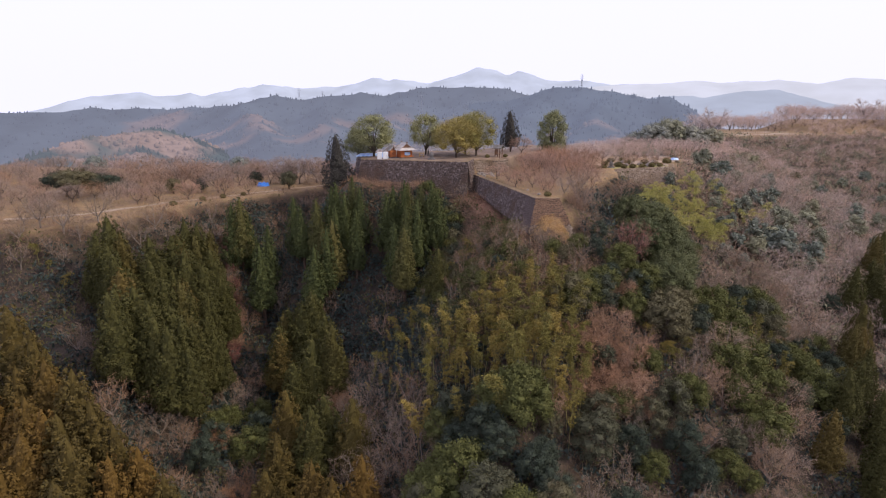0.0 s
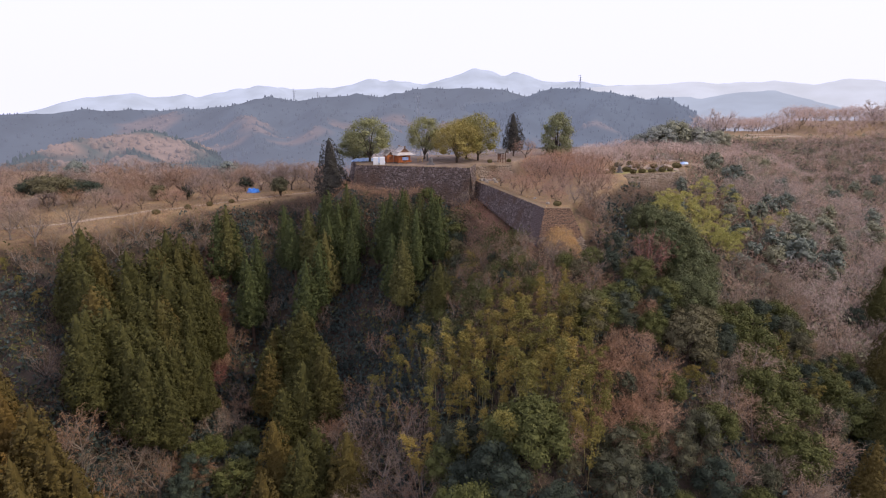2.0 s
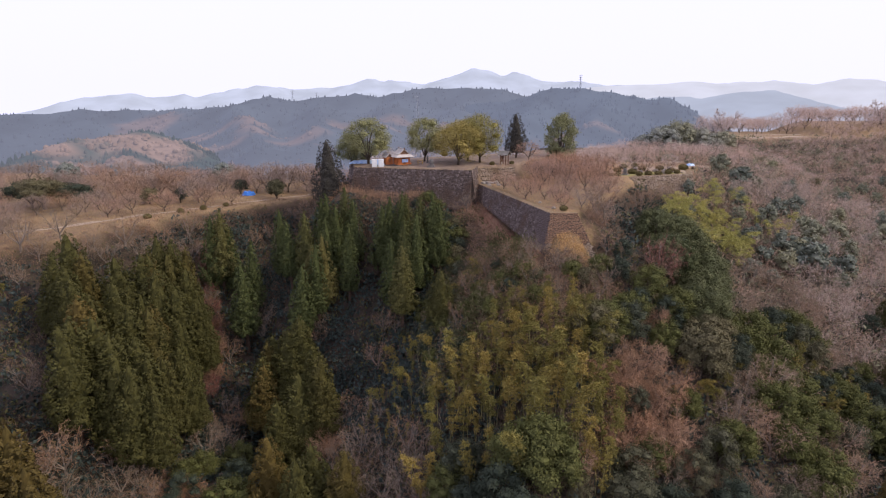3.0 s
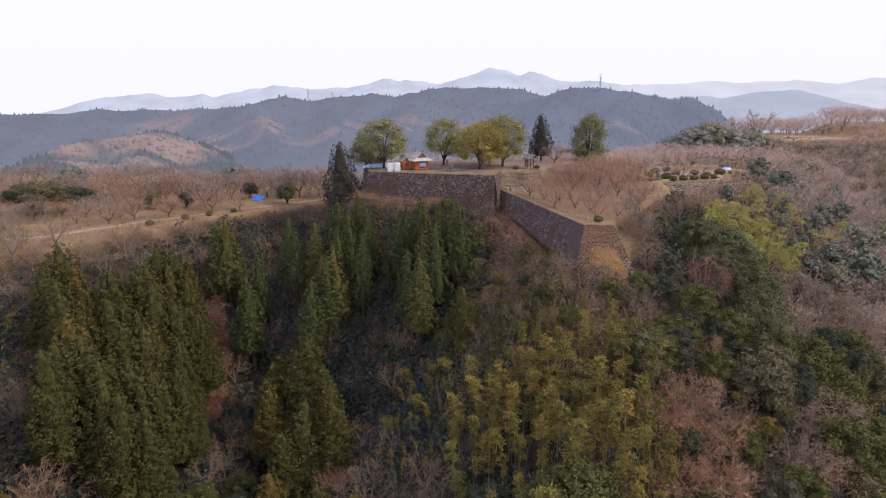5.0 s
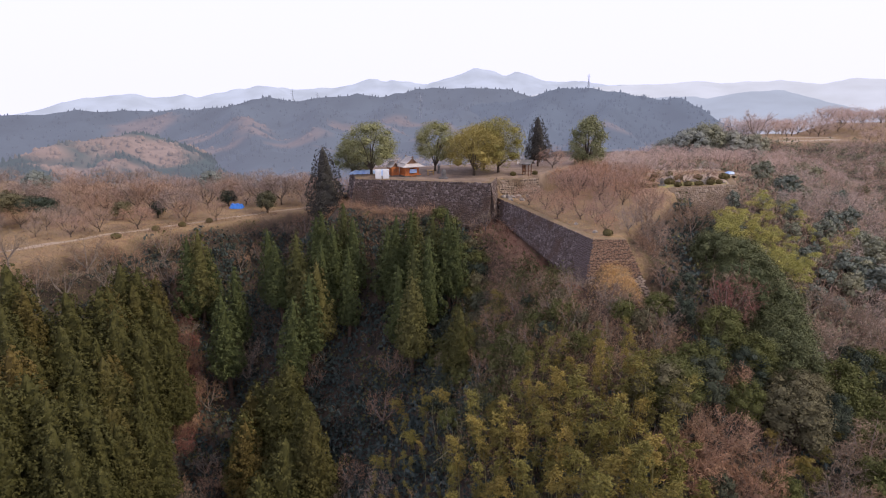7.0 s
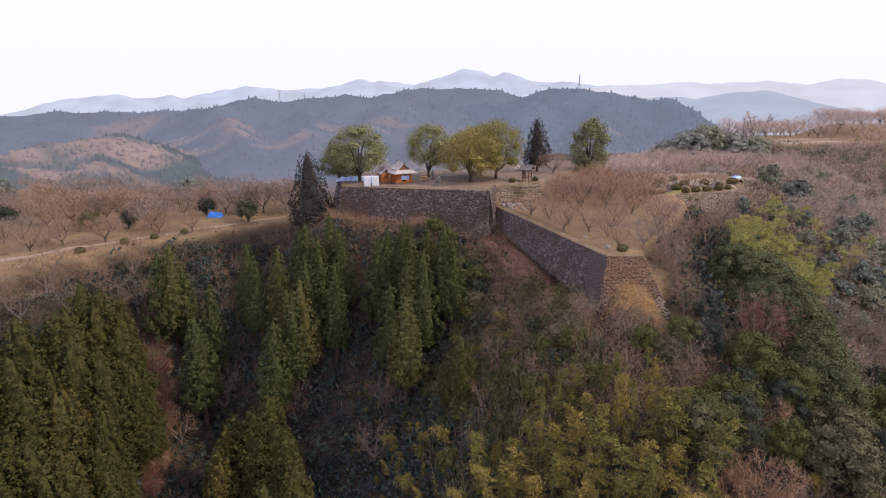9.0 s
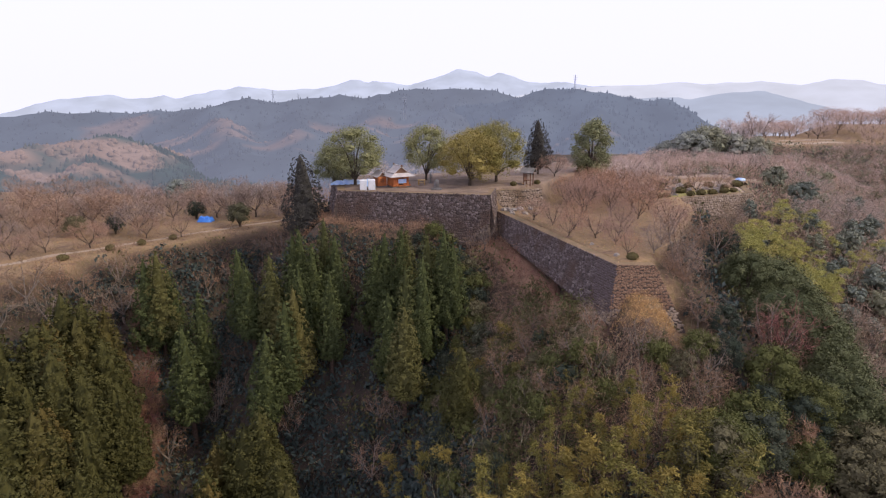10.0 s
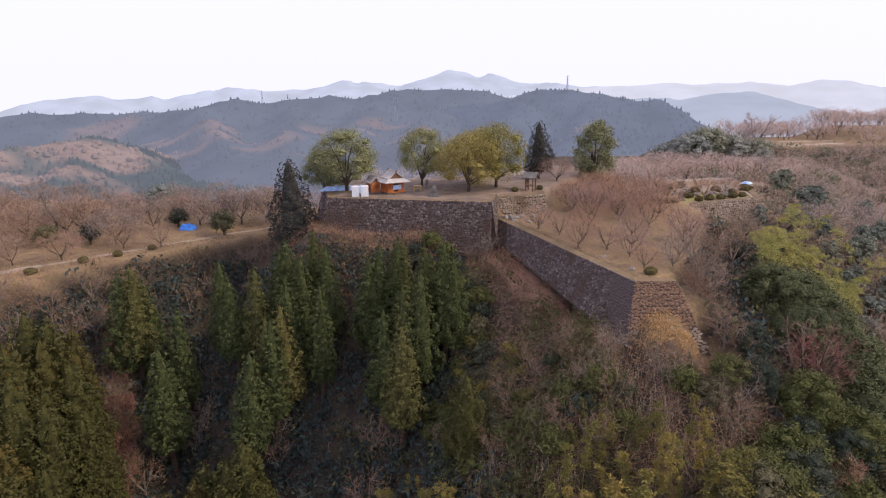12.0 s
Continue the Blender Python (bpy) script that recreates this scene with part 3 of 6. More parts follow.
def cedar_kind(seed, h, r, foot, mat, name, label, group, puffs=400, size=0.34, taper=0.64, per=20):
    """A plantation cedar: a narrow cone of rounded branch puffs, each a fan of needle sprays, bare below."""
    rng = np.random.RandomState(seed)
    levels, segs = 16, 11
    skin, sf = [], []

    def girth(u, a):
        lump = 1 + 0.10 * math.sin(a * 3 + u * 17 + seed) + 0.07 * math.sin(a * 5 - u * 29 + 2 * seed)
        return r * max(1 - u, 0.0) ** taper * min(1.0, 0.55 + u * 2.4) * lump

    for i in range(levels + 1):
        u = i / levels
        for j in range(segs):
            a = (j + 0.5 * (i % 2)) * 2 * math.pi / segs
            q = girth(u, a) * (0.60 + 0.04 * rng.normal()) + 0.02
            skin.append((q * math.cos(a), q * math.sin(a), h * (foot + (0.97 - foot) * u) - 0.15 * q))
    for i in range(levels):
        for j in range(segs):
            k = (j + 1) % segs
            sf.append((i * segs + j, i * segs + k, i * segs + segs + k, i * segs + segs + j))
    sf.append(tuple(range(segs - 1, -1, -1)))
    u = 1 - np.sqrt((np.arange(puffs) + rng.uniform(0, 1, puffs)) / puffs)
    ang = np.arange(puffs) * 2.39996 + rng.uniform(-0.5, 0.5, puffs)
    rad = np.array([girth(p, q) for p, q in zip(u, ang)]) * rng.uniform(0.74, 1.08, puffs)
    heart = np.stack([rad * np.cos(ang), rad * np.sin(ang), h * (foot + (0.985 - foot) * u) - 0.2 * rad], 1)
    out = np.stack([np.cos(ang), np.sin(ang), np.full(puffs, 0.45)], 1)
    fan = unit(rng.normal(size=(puffs * per, 3)) * 0.8 + np.repeat(out, per, 0))
    spread = (0.07 * r + 0.085 * np.repeat(rad, per))[:, None] + 0.2
    hang = np.cross(fan, rng.normal(size=fan.shape)) * 0.7 + np.repeat(out, per, 0) * 0.5 - np.array([0, 0, 0.25])
    leaves = fronds(rng, np.repeat(heart, per, 0) + fan * spread * np.array([1, 1, 0.8]), fan, hang, size, 0.62, 0.2)
    tip = np.stack([rng.normal(size=16) * 0.1, rng.normal(size=16) * 0.1, h * rng.uniform(0.94, 1.0, 16)], 1)
    leader = blades(rng, tip, np.tile((0, 0, 1.0), (16, 1)), size * 0.8, 0.35, 0, 0.3)
    trunk = [tube([(0, 0, -1.2), (0.05, 0, h * 0.3), (0, 0.04, h * 0.8)], [0.024 * h * 0.8, 0.016 * h, 0.006 * h], 6)]
    for k in range(9):
        a, zz = rng.uniform(0, 6.28), h * foot * rng.uniform(0.45, 1.05)
        trunk.append(tube([(0, 0, zz), (0.8 * math.cos(a), 0.8 * math.sin(a), zz - 0.1)], [0.05, 0.015], 3))
    return plant(name, label, "tree", group, trunk, M_CEDARBARK, [(skin, sf), leaves, leader], mat)


def broad_kind(seed, h, rx, mat, name, label, group, base=0.35, lobes=12, clumps=360, per=5, size=0.6, flat=0.75, trunk_r=0.28, gap=0.0, forks=6, fine=7, lobe=(0.30, 0.46), core=0.72):
    """An evergreen broadleaf: lobed crown of leaf clusters on spreading limbs."""
    rng = np.random.RandomState(seed)
    mid = h * (base + (1 - base) * 0.5)
    half = h * (1 - base) * 0.5
    cs, rs = [], []
    for k in range(lobes):
        a = k * 2.399 + rng.uniform(-0.4, 0.4)
        lat = 1 - 1.7 * (k + 0.5) / lobes
        q = math.sqrt(max(0.0, 1 - lat * lat)) * rng.uniform(0.85, 1.05)
        rr = rx * rng.uniform(*lobe)
        cs.append((q * (rx - rr * 0.9) * math.cos(a), q * (rx - rr * 0.9) * math.sin(a), mid + lat * (half - rr * 0.6)))
        rs.append(rr)
    cs, rs = np.array(cs), np.array(rs)
    pick = rng.choice(lobes, clumps, p=rs ** 2 / np.sum(rs ** 2))
    d = unit(rng.normal(size=(clumps, 3)) + np.array([0, 0, 0.45]))
    centre = cs[pick] + d * rs[pick][:, None] * np.array([1, 1, flat]) * rng.uniform(0.88, 1.12, clumps)[:, None]
    c = np.repeat(centre, per, 0) + rng.normal(size=(clumps * per, 3)) * 0.28 * (rx / 4) ** 0.5
    face = np.repeat(d, per, 0)
    crown = [fronds(rng, c, face + np.array([0, 0, 0.25]), np.cross(face, rng.normal(size=face.shape)) - np.array([0, 0, 0.2]), size, 0.62, 0.42)]
    for q, rr in zip(cs, rs):
        if rng.uniform() >= gap:
            crown.append(lumpy_ball(rng, q, (rr * core, rr * core, rr * core * flat), fine, int(fine * 1.5), 0.16))
    fork = h * max(base, 0.2) * rng.uniform(0.6, 0.8)
    trunk = [tube([(0, 0, -1.2), (0.08, 0.05, fork * 0.5), (0.1, 0, fork)], [trunk_r * 1.5, trunk_r * 1.05, trunk_r * 0.95], 7)]
    for k in rng.choice(lobes, min(forks, lobes), replace=False):
        e = cs[k]
        bend = np.array([e[0] * 0.45, e[1] * 0.45, fork + (e[2] - fork) * 0.62])
        trunk.append(tube([(0.1, 0, fork * 0.92), bend, e], [trunk_r * 0.6, trunk_r * 0.42, trunk_r * 0.12], 5))
    return plant(name, label, "tree", group, trunk, M_BARK, crown, mat)


def bamboo_kind(seed, h, lean, name, label, group, wide=0.66, mat=None):
    """One bamboo: a thin arching culm under a feathery plume."""
    rng = np.random.RandomState(seed)
    a = rng.uniform(0, 6.28)
    dirn = np.array([math.cos(a), math.sin(a), 0])
    steps = (0, 0.25, 0.5, 0.75, 0.92, 1.0)
    pts = np.array([dirn * lean * h * s ** 2.4 + np.array([0, 0, 1]) * (h * (s - 0.5 * lean * s ** 5)) for s in steps])
    pts[0, 2] = -0.8
    stem = tube(pts, [0.06, 0.055, 0.045, 0.032, 0.018, 0.008], 4)
    centres, outs = [], []
    for j in range(36):
        s = 1 - rng.uniform(0, 1) ** 1.1 * 0.62
        p = np.array([np.interp(s, steps, pts[:, i]) for i in range(3)])
        b = rng.uniform(0, 6.28)
        reach = 0.2 + 1.2 * wide * math.sin(math.pi * min((1 - s) / 0.62 * 0.8 + 0.12, 1)) * rng.uniform(0.6, 1.15)
        o = np.array([math.cos(b), math.sin(b), 0.5])
        for i in range(24):
            q = rng.uniform(0.15, 1.0)
            centres.append(p + o * reach * q - np.array([0, 0, 0.55 * reach * q * q]) + rng.normal(size=3) * 0.13)
            outs.append(o)
    leaves = fronds(rng, np.array(centres), np.array(outs), np.array(outs) - np.array([0, 0, 0.5]), 0.30, 0.34, 0.5)
    return plant(name, label, "bamboo", group, [stem], M_CULM, [leaves], mat or M_BAMBOO, "foliage")


def bare_kind(seed, h, spread, name, label, group, mat, limbs=6, low=0.22, twig=0.028, bark=None, dense=1.0, up=0.5, dome=420):
    """A leafless tree: trunk, limbs and a haze of fine twigs."""
    rng = np.random.RandomState(seed)
    fork = h * low
    wood = [tube([(0, 0, -0.9), (0.05, 0.04, fork * 0.5), (0.1, 0, fork)], [0.030 * h, 0.024 * h, 0.021 * h], 6)]
    a1, b1, w1 = [], [], []
    for i in range(limbs):
        az = i * 2 * math.pi / limbs + rng.uniform(-0.4, 0.4)
        end = np.array([spread * rng.uniform(0.45, 0.75) * math.cos(az), spread * rng.uniform(0.45, 0.75) * math.sin(az), h * rng.uniform(0.62, 0.86)])
        start = np.array([0.1, 0, fork * rng.uniform(0.8, 1.0)])
        bend = start + (end - start) * 0.5 + np.array([end[0] * 0.14, end[1] * 0.14, -h * 0.03])
        wood.append(tube([start, bend, end], [0.013 * h, 0.009 * h, 0.004 * h], 4))
        for j in range(int(6 * dense) + 2):
            s = rng.uniform(0.25, 1.0)
            p = start + (bend - start) * s * 2 if s < 0.5 else bend + (end - bend) * (s - 0.5) * 2
            d = unit(np.array([end[0], end[1], 0]) / spread * 0.9 + rng.normal(size=3) * 0.55 + np.array([0, 0, up]))
            q = p + d * h * rng.uniform(0.16, 0.30)
            wood.append(tube([p, (p + q) / 2 + rng.normal(size=3) * 0.08, q], [0.0045 * h, 0.0032 * h, 0.0014 * h], 3))
            for k in range(int(7 * dense) + 2):
                p2 = p + (q - p) * rng.uniform(0.2, 1.0)
                d2 = unit(d * 0.6 + rng.normal(size=3) * 0.6 + np.array([0, 0, up * 0.5]))
                q2 = p2 + d2 * h * rng.uniform(0.08, 0.17)
                a1.append(p2), b1.append(q2), w1.append(twig * 1.3)
                for m in range(4):
                    p3 = p2 + (q2 - p2) * rng.uniform(0.25, 1.0)
                    q3 = p3 + unit(d2 * 0.6 + rng.normal(size=3) * 0.7 + np.array([0, 0, up * 0.4])) * h * rng.uniform(0.04, 0.10)
                    a1.append(p3), b1.append(q3), w1.append(twig)
    d = unit(rng.normal(size=(dome, 3)) * np.array([1, 1, 0.75]) + np.array([0, 0, 0.35]))
    shape = np.array([spread * 0.92, spread * 0.92, h * 0.48]) * (1 + 0.12 * np.sin(d[:, :1] * 7 + seed) + 0.1 * np.sin(d[:, 1:2] * 9))
    outer = np.array([0, 0, h * 0.5]) + d * shape * rng.uniform(0.78, 1.04, (dome, 1))
    start = outer - (unit(d + 0.7 * rng.normal(size=(dome, 3))) * h * rng.uniform(0.07, 0.14, (dome, 1)))
    twigs = slivers(rng, np.concatenate([np.array(a1), start]), np.concatenate([np.array(b1), outer]), np.concatenate([np.array(w1), np.full(dome, twig)]))
    return plant(name, label, "tree", group, wood, bark or M_BARK, [twigs], mat, "crown")


def set_down(kinds, spots, seed, sink=0.3, tall=None):
    """Puts copies of the kinds at the spots (x, y[, height]), turned and scaled; the first of each kind serves as itself."""
    rng = random.Random(seed)
    used = set()
    out = []
    for spot in spots:
        k = rng.randrange(len(kinds))
        ob, h0 = kinds[k]
        x, y = spot[0], spot[1]
        s = (spot[2] / h0) if len(spot) > 2 else rng.uniform(0.82, 1.15) * (tall or 1.0)
        m = Matrix.LocRotScale((x, y, height(x, y) - sink), Euler((rng.uniform(-0.04, 0.04), rng.uniform(-0.04, 0.04), rng.uniform(0, 6.28))), None)
        if k in used:
            ob = copy_thing(ob, m)
        else:
            used.add(k)
            ob.matrix_basis = m
        w = rng.uniform(0.88, 1.12)
        ob.scale = (s * w, s * w, s)
        out.append(ob)
    for k, (ob, _) in enumerate(kinds):
        if k not in used:
            for o in (*ob.children_recursive, ob):
                bpy.data.objects.remove(o)
    return out


def joined_woods(name, label, kinds, spots, seed):
    """Many far trees that nobody could count, as one mesh with bark and twigs."""
    rng = random.Random(seed)
    verts, faces, index, mats, n = [], [], [], [], 0
    for ob, _ in kinds:
        for child in ob.children:
            if child.data.materials[0] not in mats:
                mats.append(child.data.materials[0])
    for x, y, h in spots:
        ob, h0 = kinds[rng.randrange(len(kinds))]
        m = Matrix.LocRotScale((x, y, height(x, y) - 0.3), Euler((0, 0, rng.uniform(0, 6.28))), Vector((1, 1, 1)) * (h / h0))
        t = np.array(m)
        for child in ob.children:
            me = child.data
            co = np.empty(len(me.vertices) * 3)
            me.vertices.foreach_get("co", co)
            verts.append(co.reshape(-1, 3) @ t[:3, :3].T + t[:3, 3])
            faces += [tuple(i + n for i in p.vertices) for p in me.polygons]
            index += [mats.index(me.materials[0])] * len(me.polygons)
            n += len(me.vertices)
    for ob, _ in kinds:
        for o in (*ob.children_recursive, ob):
            bpy.data.objects.remove(o)
    return tagged(new(name, mesh_of(name, np.concatenate(verts).tolist(), faces, *mats, index=index)), label, "woods", kind="stuff")


TAKEN = []
OPEN_GROUND = [[(46, 168), (70, 176), (81, 197), (82, 206), (72, 214), (60, 206), (50, 184)], [(130, 266), (168, 276), (172, 303), (140, 304)]]


def scatter(rng, poly, spacing, count, keep=0.75):
    """Random spots inside a polygon, no closer than spacing to any plant already standing."""
    xs, ys = [p[0] for p in poly], [p[1] for p in poly]
    out = []
    for _ in range(count * 12):
        if len(out) >= count:
            break
        x, y = rng.uniform(min(xs), max(xs)), rng.uniform(min(ys), max(ys))
        if outside(np.array([x]), np.array([y]), poly)[0] > 0 or any(outside(np.array([x]), np.array([y]), q)[0] <= 0 for q in OPEN_GROUND):
            continue
        if any((x - a) ** 2 + (y - b) ** 2 < (keep * (spacing + c) / 2) ** 2 for a, b, c in TAKEN):
            continue
        TAKEN.append((x, y, spacing))
        out.append((x, y))
    return out


def claim(spots, spacing):
    for s in spots:
        TAKEN.append((s[0], s[1], spacing))
    return spots


# ---- plants ----
CEDAR_LABEL = "tall narrow cedar with rust-tinged green needles on the slope"
PLANTATION = "cedars on the slope"
cedars = [(cedar_kind(11 + k, 18, (3.0, 4.2, 3.3, 3.7)[k], (0.2, 0.16, 0.28, 0.22)[k], M_CEDAR, "cedar_tree", CEDAR_LABEL, PLANTATION), 18) for k in range(4)]
MIDDLE_CEDARS = [(-52.5, 140.8, 19), (-50.9, 141.5, 21), (-49.0, 142.8, 18), (-42.8, 138.3, 20), (-42.9, 131.5, 22), (-30.1, 128.0, 20), (-37.0, 142.0, 18), (-34.2, 138.3, 17), (-30.4, 137.5, 18), (-28.7, 131.8, 18), (-27.1, 131.0, 19), (-25.8, 133.0, 18), (-24.6, 135.3, 18), (-25.5, 139.0, 19), (-27.5, 139.5, 18), (-23.5, 137.8, 18), (-20.7, 134.0, 19), (-22.6, 140.8, 18), (-20.2, 139.5, 17), (-13.6, 137.3, 17), (-12.5, 137.5, 18), (-10.7, 129.3, 17), (-8.5, 123.3, 19), (-7.8, 129.3, 19), (-6.0, 129.3, 19), (-9.8, 137.3, 18), (-8.0, 137.3, 17), (-4.9, 133.8, 18), (-2.2, 131.8, 19), (-0.9, 131.5, 16)]
LEFT_CEDARS = [(-56.3, 129.0, 20), (-54.4, 130.0, 19), (-58.1, 128.3, 20), (-57.1, 123.0, 21), (-58.7, 121.0, 21), (-55.3, 117.5, 21), (-53.2, 122.5, 18), (-52.3, 109.3, 21), (-50.8, 110.5, 19), (-48.5, 121.3, 18), (-53.8, 128.0, 17), (-69.8, 117.1, 21), (-66.8, 115.1, 20), (-70.0, 112.9, 19), (-58.9, 122.9, 20), (-56.0, 126.4, 20), (-55.9, 119.9, 20), (-51.9, 118.1, 20), (-58.7, 112.6, 20), (-54.4, 108.1, 21), (-60.3, 104.6, 20), (-56.5, 93.9, 21), (-56.6, 101.6, 21), (-52.7, 98.1, 20), (-50.2, 101.4, 20), (-46.1, 101.6, 19), (-48.3, 93.4, 20), (-52.7, 126.4, 19), (-49.1, 122.1, 18), (-44.6, 94.1, 18), (-44.6, 105.9, 17)]
GULLY_CEDARS = [(-27.1, 117.6, 20), (-23.9, 110.9, 19), (-33.9, 119.4, 18), (-34.5, 113.9, 19), (-25.6, 103.9, 20), (-21.1, 104.4, 19), (-27.8, 100.4, 19), (-27.8, 93.6, 18), (-21.1, 86.1, 18), (-19.2, 88.9, 16), (-14.7, 86.1, 15), (-30.4, 119.4, 18), (-28.1, 118.3, 20), (-30.3, 117.0, 20), (-33.9, 118.5, 18), (-34.2, 112.8, 18)]
NEAR_CEDARS = [(-69.8, 87.7, 22), (-63.8, 82.7, 22), (-59.3, 78.7, 21), (-53.7, 76.0, 21), (-48.2, 72.2, 21), (-44.6, 71.2, 20), (-41.4, 69.7, 20), (-37.3, 68.2, 19), (-63.7, 78.7, 21), (-54.3, 69.5, 21), (-48.1, 66.5, 21), (-44.0, 66.2, 20), (-55.9, 67.0, 21), (-47.1, 61.0, 20), (-25.9, 82.2, 19), (-19.1, 75.0, 18), (-11.4, 73.2, 17), (-15.0, 71.7, 17), (-27.1, 78.7, 17)]
claim(MIDDLE_CEDARS + LEFT_CEDARS + NEAR_CEDARS + GULLY_CEDARS, 3.4)
rng = random.Random(4)
LEFT_CEDARS += [(x, y, rng.uniform(17, 20)) for x, y in scatter(rng, [(-68, 112), (-60, 122), (-50, 118), (-43, 104), (-45, 94), (-56, 94), (-62, 102)], 4.2, 14)]
NEAR_CEDARS += [(x, y, rng.uniform(18, 21)) for x, y in scatter(rng, [(-84, 92), (-68, 84), (-48, 68), (-40, 62), (-56, 54), (-84, 74)], 4.4, 20)]
right_cedars = scatter(rng, [(60, 84), (74, 80), (128, 92), (150, 130), (150, 172), (118, 160), (100, 140), (84, 112)], 4.5, 64)
greens = [(cedar_kind(15 + k, 18, (2.25, 2.9, 2.5)[k], (0.2, 0.16, 0.26)[k], M_CEDAR_GREEN, "cedar_tree", "tall green cedar with a bare lower trunk below the rampart", PLANTATION, 270, 0.32, 0.7, 20), 18) for k in range(3)]
set_down(greens, MIDDLE_CEDARS, 40)
set_down(cedars, LEFT_CEDARS + GULLY_CEDARS + [(-0.8, 113.2, 12.0)] + [(x, y, rng.uniform(13, 17)) for x, y in right_cedars], 5)
rusty = [(cedar_kind(21 + k, 16, (3.2, 3.7, 2.9)[k], (0.1, 0.14, 0.1)[k], M_CEDAR_RUST, "cedar_tree", "dense cedar with rust-brown winter needles on the lower slope", PLANTATION), 16) for k in range(3)]
set_down(rusty, NEAR_CEDARS, 7)

DARK_LABEL = "dark dense fir standing alone at the terrace edge"
fir = cedar_kind(31, 13.6, 3.2, 0.14, M_FIR, "fir_tree", DARK_LABEL, "dark firs", 430, 0.27, 0.6, 16)
set_down([(fir, 13.6)], claim([(-28.6, 158.6, 50.2 - height(-28.6, 158.6))], 4), 2)
fir2 = cedar_kind(33, 13.6, 3.5, 0.16, M_FIR, "fir_tree", "dark dense fir behind the shrine yard", "dark firs", 430, 0.27, 0.6, 16)
set_down([(fir2, 13.6)], claim([(20.2, 178.5, 12.9)], 4), 3)

CAMPHOR_GROUP = "camphor trees round the shrine"
camphors = [(broad_kind(41 + k, 12, (6.9, 6.3)[k], (M_CAMPHOR, M_CAMPHOR_GREEN)[k], "camphor_tree", "broad yellow-green camphor tree beside the shrine yard", CAMPHOR_GROUP, (0.05, 0.09)[k], 40, 2500, 6, 0.26, 0.66, 0.30, 0.6, 10, 6, (0.17, 0.31), 0.6), 12) for k in range(2)]
lone = broad_kind(47, 12, 2.9, M_CAMPHOR_GREEN, "camphor_tree", "tall grey-green tree standing alone behind the yard", CAMPHOR_GROUP, 0.22, 22, 1500, 6, 0.27, 0.8, 0.3, 0.7, 10, 6, (0.24, 0.36), 0.6)
set_down([(lone, 12)], claim([(33.5, 183.0, 55.2 - height(33.5, 183.0))], 4), 30)
set_down(camphors[1:], claim([(-19.4, 162.5, 11.6), (-5.2, 169.5, 11.6), (-23.6, 166.5, 9.6)], 5), 6)
set_down(camphors[:1], claim([(3.4, 161.8, 11.0), (9.2, 166.0, 12.4), (6.2, 170.0, 11.2)], 5), 25)

EVERGREEN = "evergreen trees on the slope"
broads = [(broad_kind(61 + k, (11, 9, 7)[k], (4.4, 3.6, 3.2)[k], M_BROAD, "evergreen_tree", "rounded dark evergreen broadleaf tree on the slope", EVERGREEN, 0.10, 20, 950, 6, 0.26, fine=5, lobe=(0.22, 0.36), core=0.62), (11, 9, 7)[k]) for k in range(3)]
spots = claim([(34, 106, 7), (41, 107, 6), (29.5, 101, 6), (38, 104, 7.5), (21.2, 107.6, 3.2), (26.2, 107.5, 3.8), (23.6, 105.6, 3.6), (29, 107, 5), (36, 102, 7), (42, 101, 8), (31, 102, 6), (22.5, 95, 9.5), (48, 108, 6.5), (31, 111.5, 4.5)], 4.0)
oak = broad_kind(65, 15, 8.6, M_OAK, "evergreen_tree", "great domed evergreen tree with dark hollow below", EVERGREEN, 0.02, 60, 5200, 6, 0.25, 0.85, 0.4, 0.0, 8, 5, (0.17, 0.27), 0.76)
set_down([(oak, 15)], claim([(42.0, 118.0, 35.4 - height(42.0, 118.0))], 9), 28)
oaks = [(broad_kind(68 + k, 9, 5.2, M_OAK_PALE, "evergreen_tree", "domed pale-topped evergreen oak beside the great tree", EVERGREEN, 0.04, 36, 2200, 6, 0.26, 0.8, 0.3, 0.0, 6, 5, (0.18, 0.3), 0.62), 9) for k in range(2)]
set_down(oaks, claim([(41.5, 126, 8.6), (46.6, 128.7, 9.6), (50, 126.7, 9.4), (49.6, 121, 9.4), (46.5, 114, 9.4), (43.5, 107, 9)], 5), 31)
olive = broad_kind(64, 8, 5.0, M_OLIVETREE, "evergreen_tree", "spreading olive-green tree beside the bamboo", EVERGREEN, 0.06, 26, 1500, 6, 0.26, 0.75, 0.3, 0.0, 6, 5, (0.2, 0.32), 0.66)
set_down([(olive, 8)], claim([(24.5, 97.0, 7.5)], 5), 32)
rng = random.Random(8)
spots += scatter(rng, [(28, 98), (46, 96), (60, 108), (50, 110), (34, 106)], 3.8, 14)
spots += scatter(rng, [(-8, 58), (16, 56), (18, 80), (2, 86)], 3.4, 26)
spots += scatter(rng, [(18, 62), (46, 62), (60, 90), (40, 98), (26, 88)], 4.4, 24)
spots += [(x, y, rng.uniform(2.0, 3.5)) for x, y in scatter(rng, [(-8, 149), (2, 147), (4, 134), (3, 121), (0, 114), (-6, 124)], 2.3, 60)]
spots += [(x, y, rng.uniform(1.8, 3.4)) for x, y in scatter(rng, [(-4, 104), (12, 104), (20, 106), (17, 110), (6, 120), (0, 132), (-6, 128)], 2.6, 30)]
spots += scatter(rng, [(50, 90), (75, 92), (92, 120), (70, 128), (54, 112)], 4.6, 26)
spots += scatter(rng, [(80, 200), (150, 236), (200, 250), (200, 200), (130, 168), (84, 150)], 6, 60)
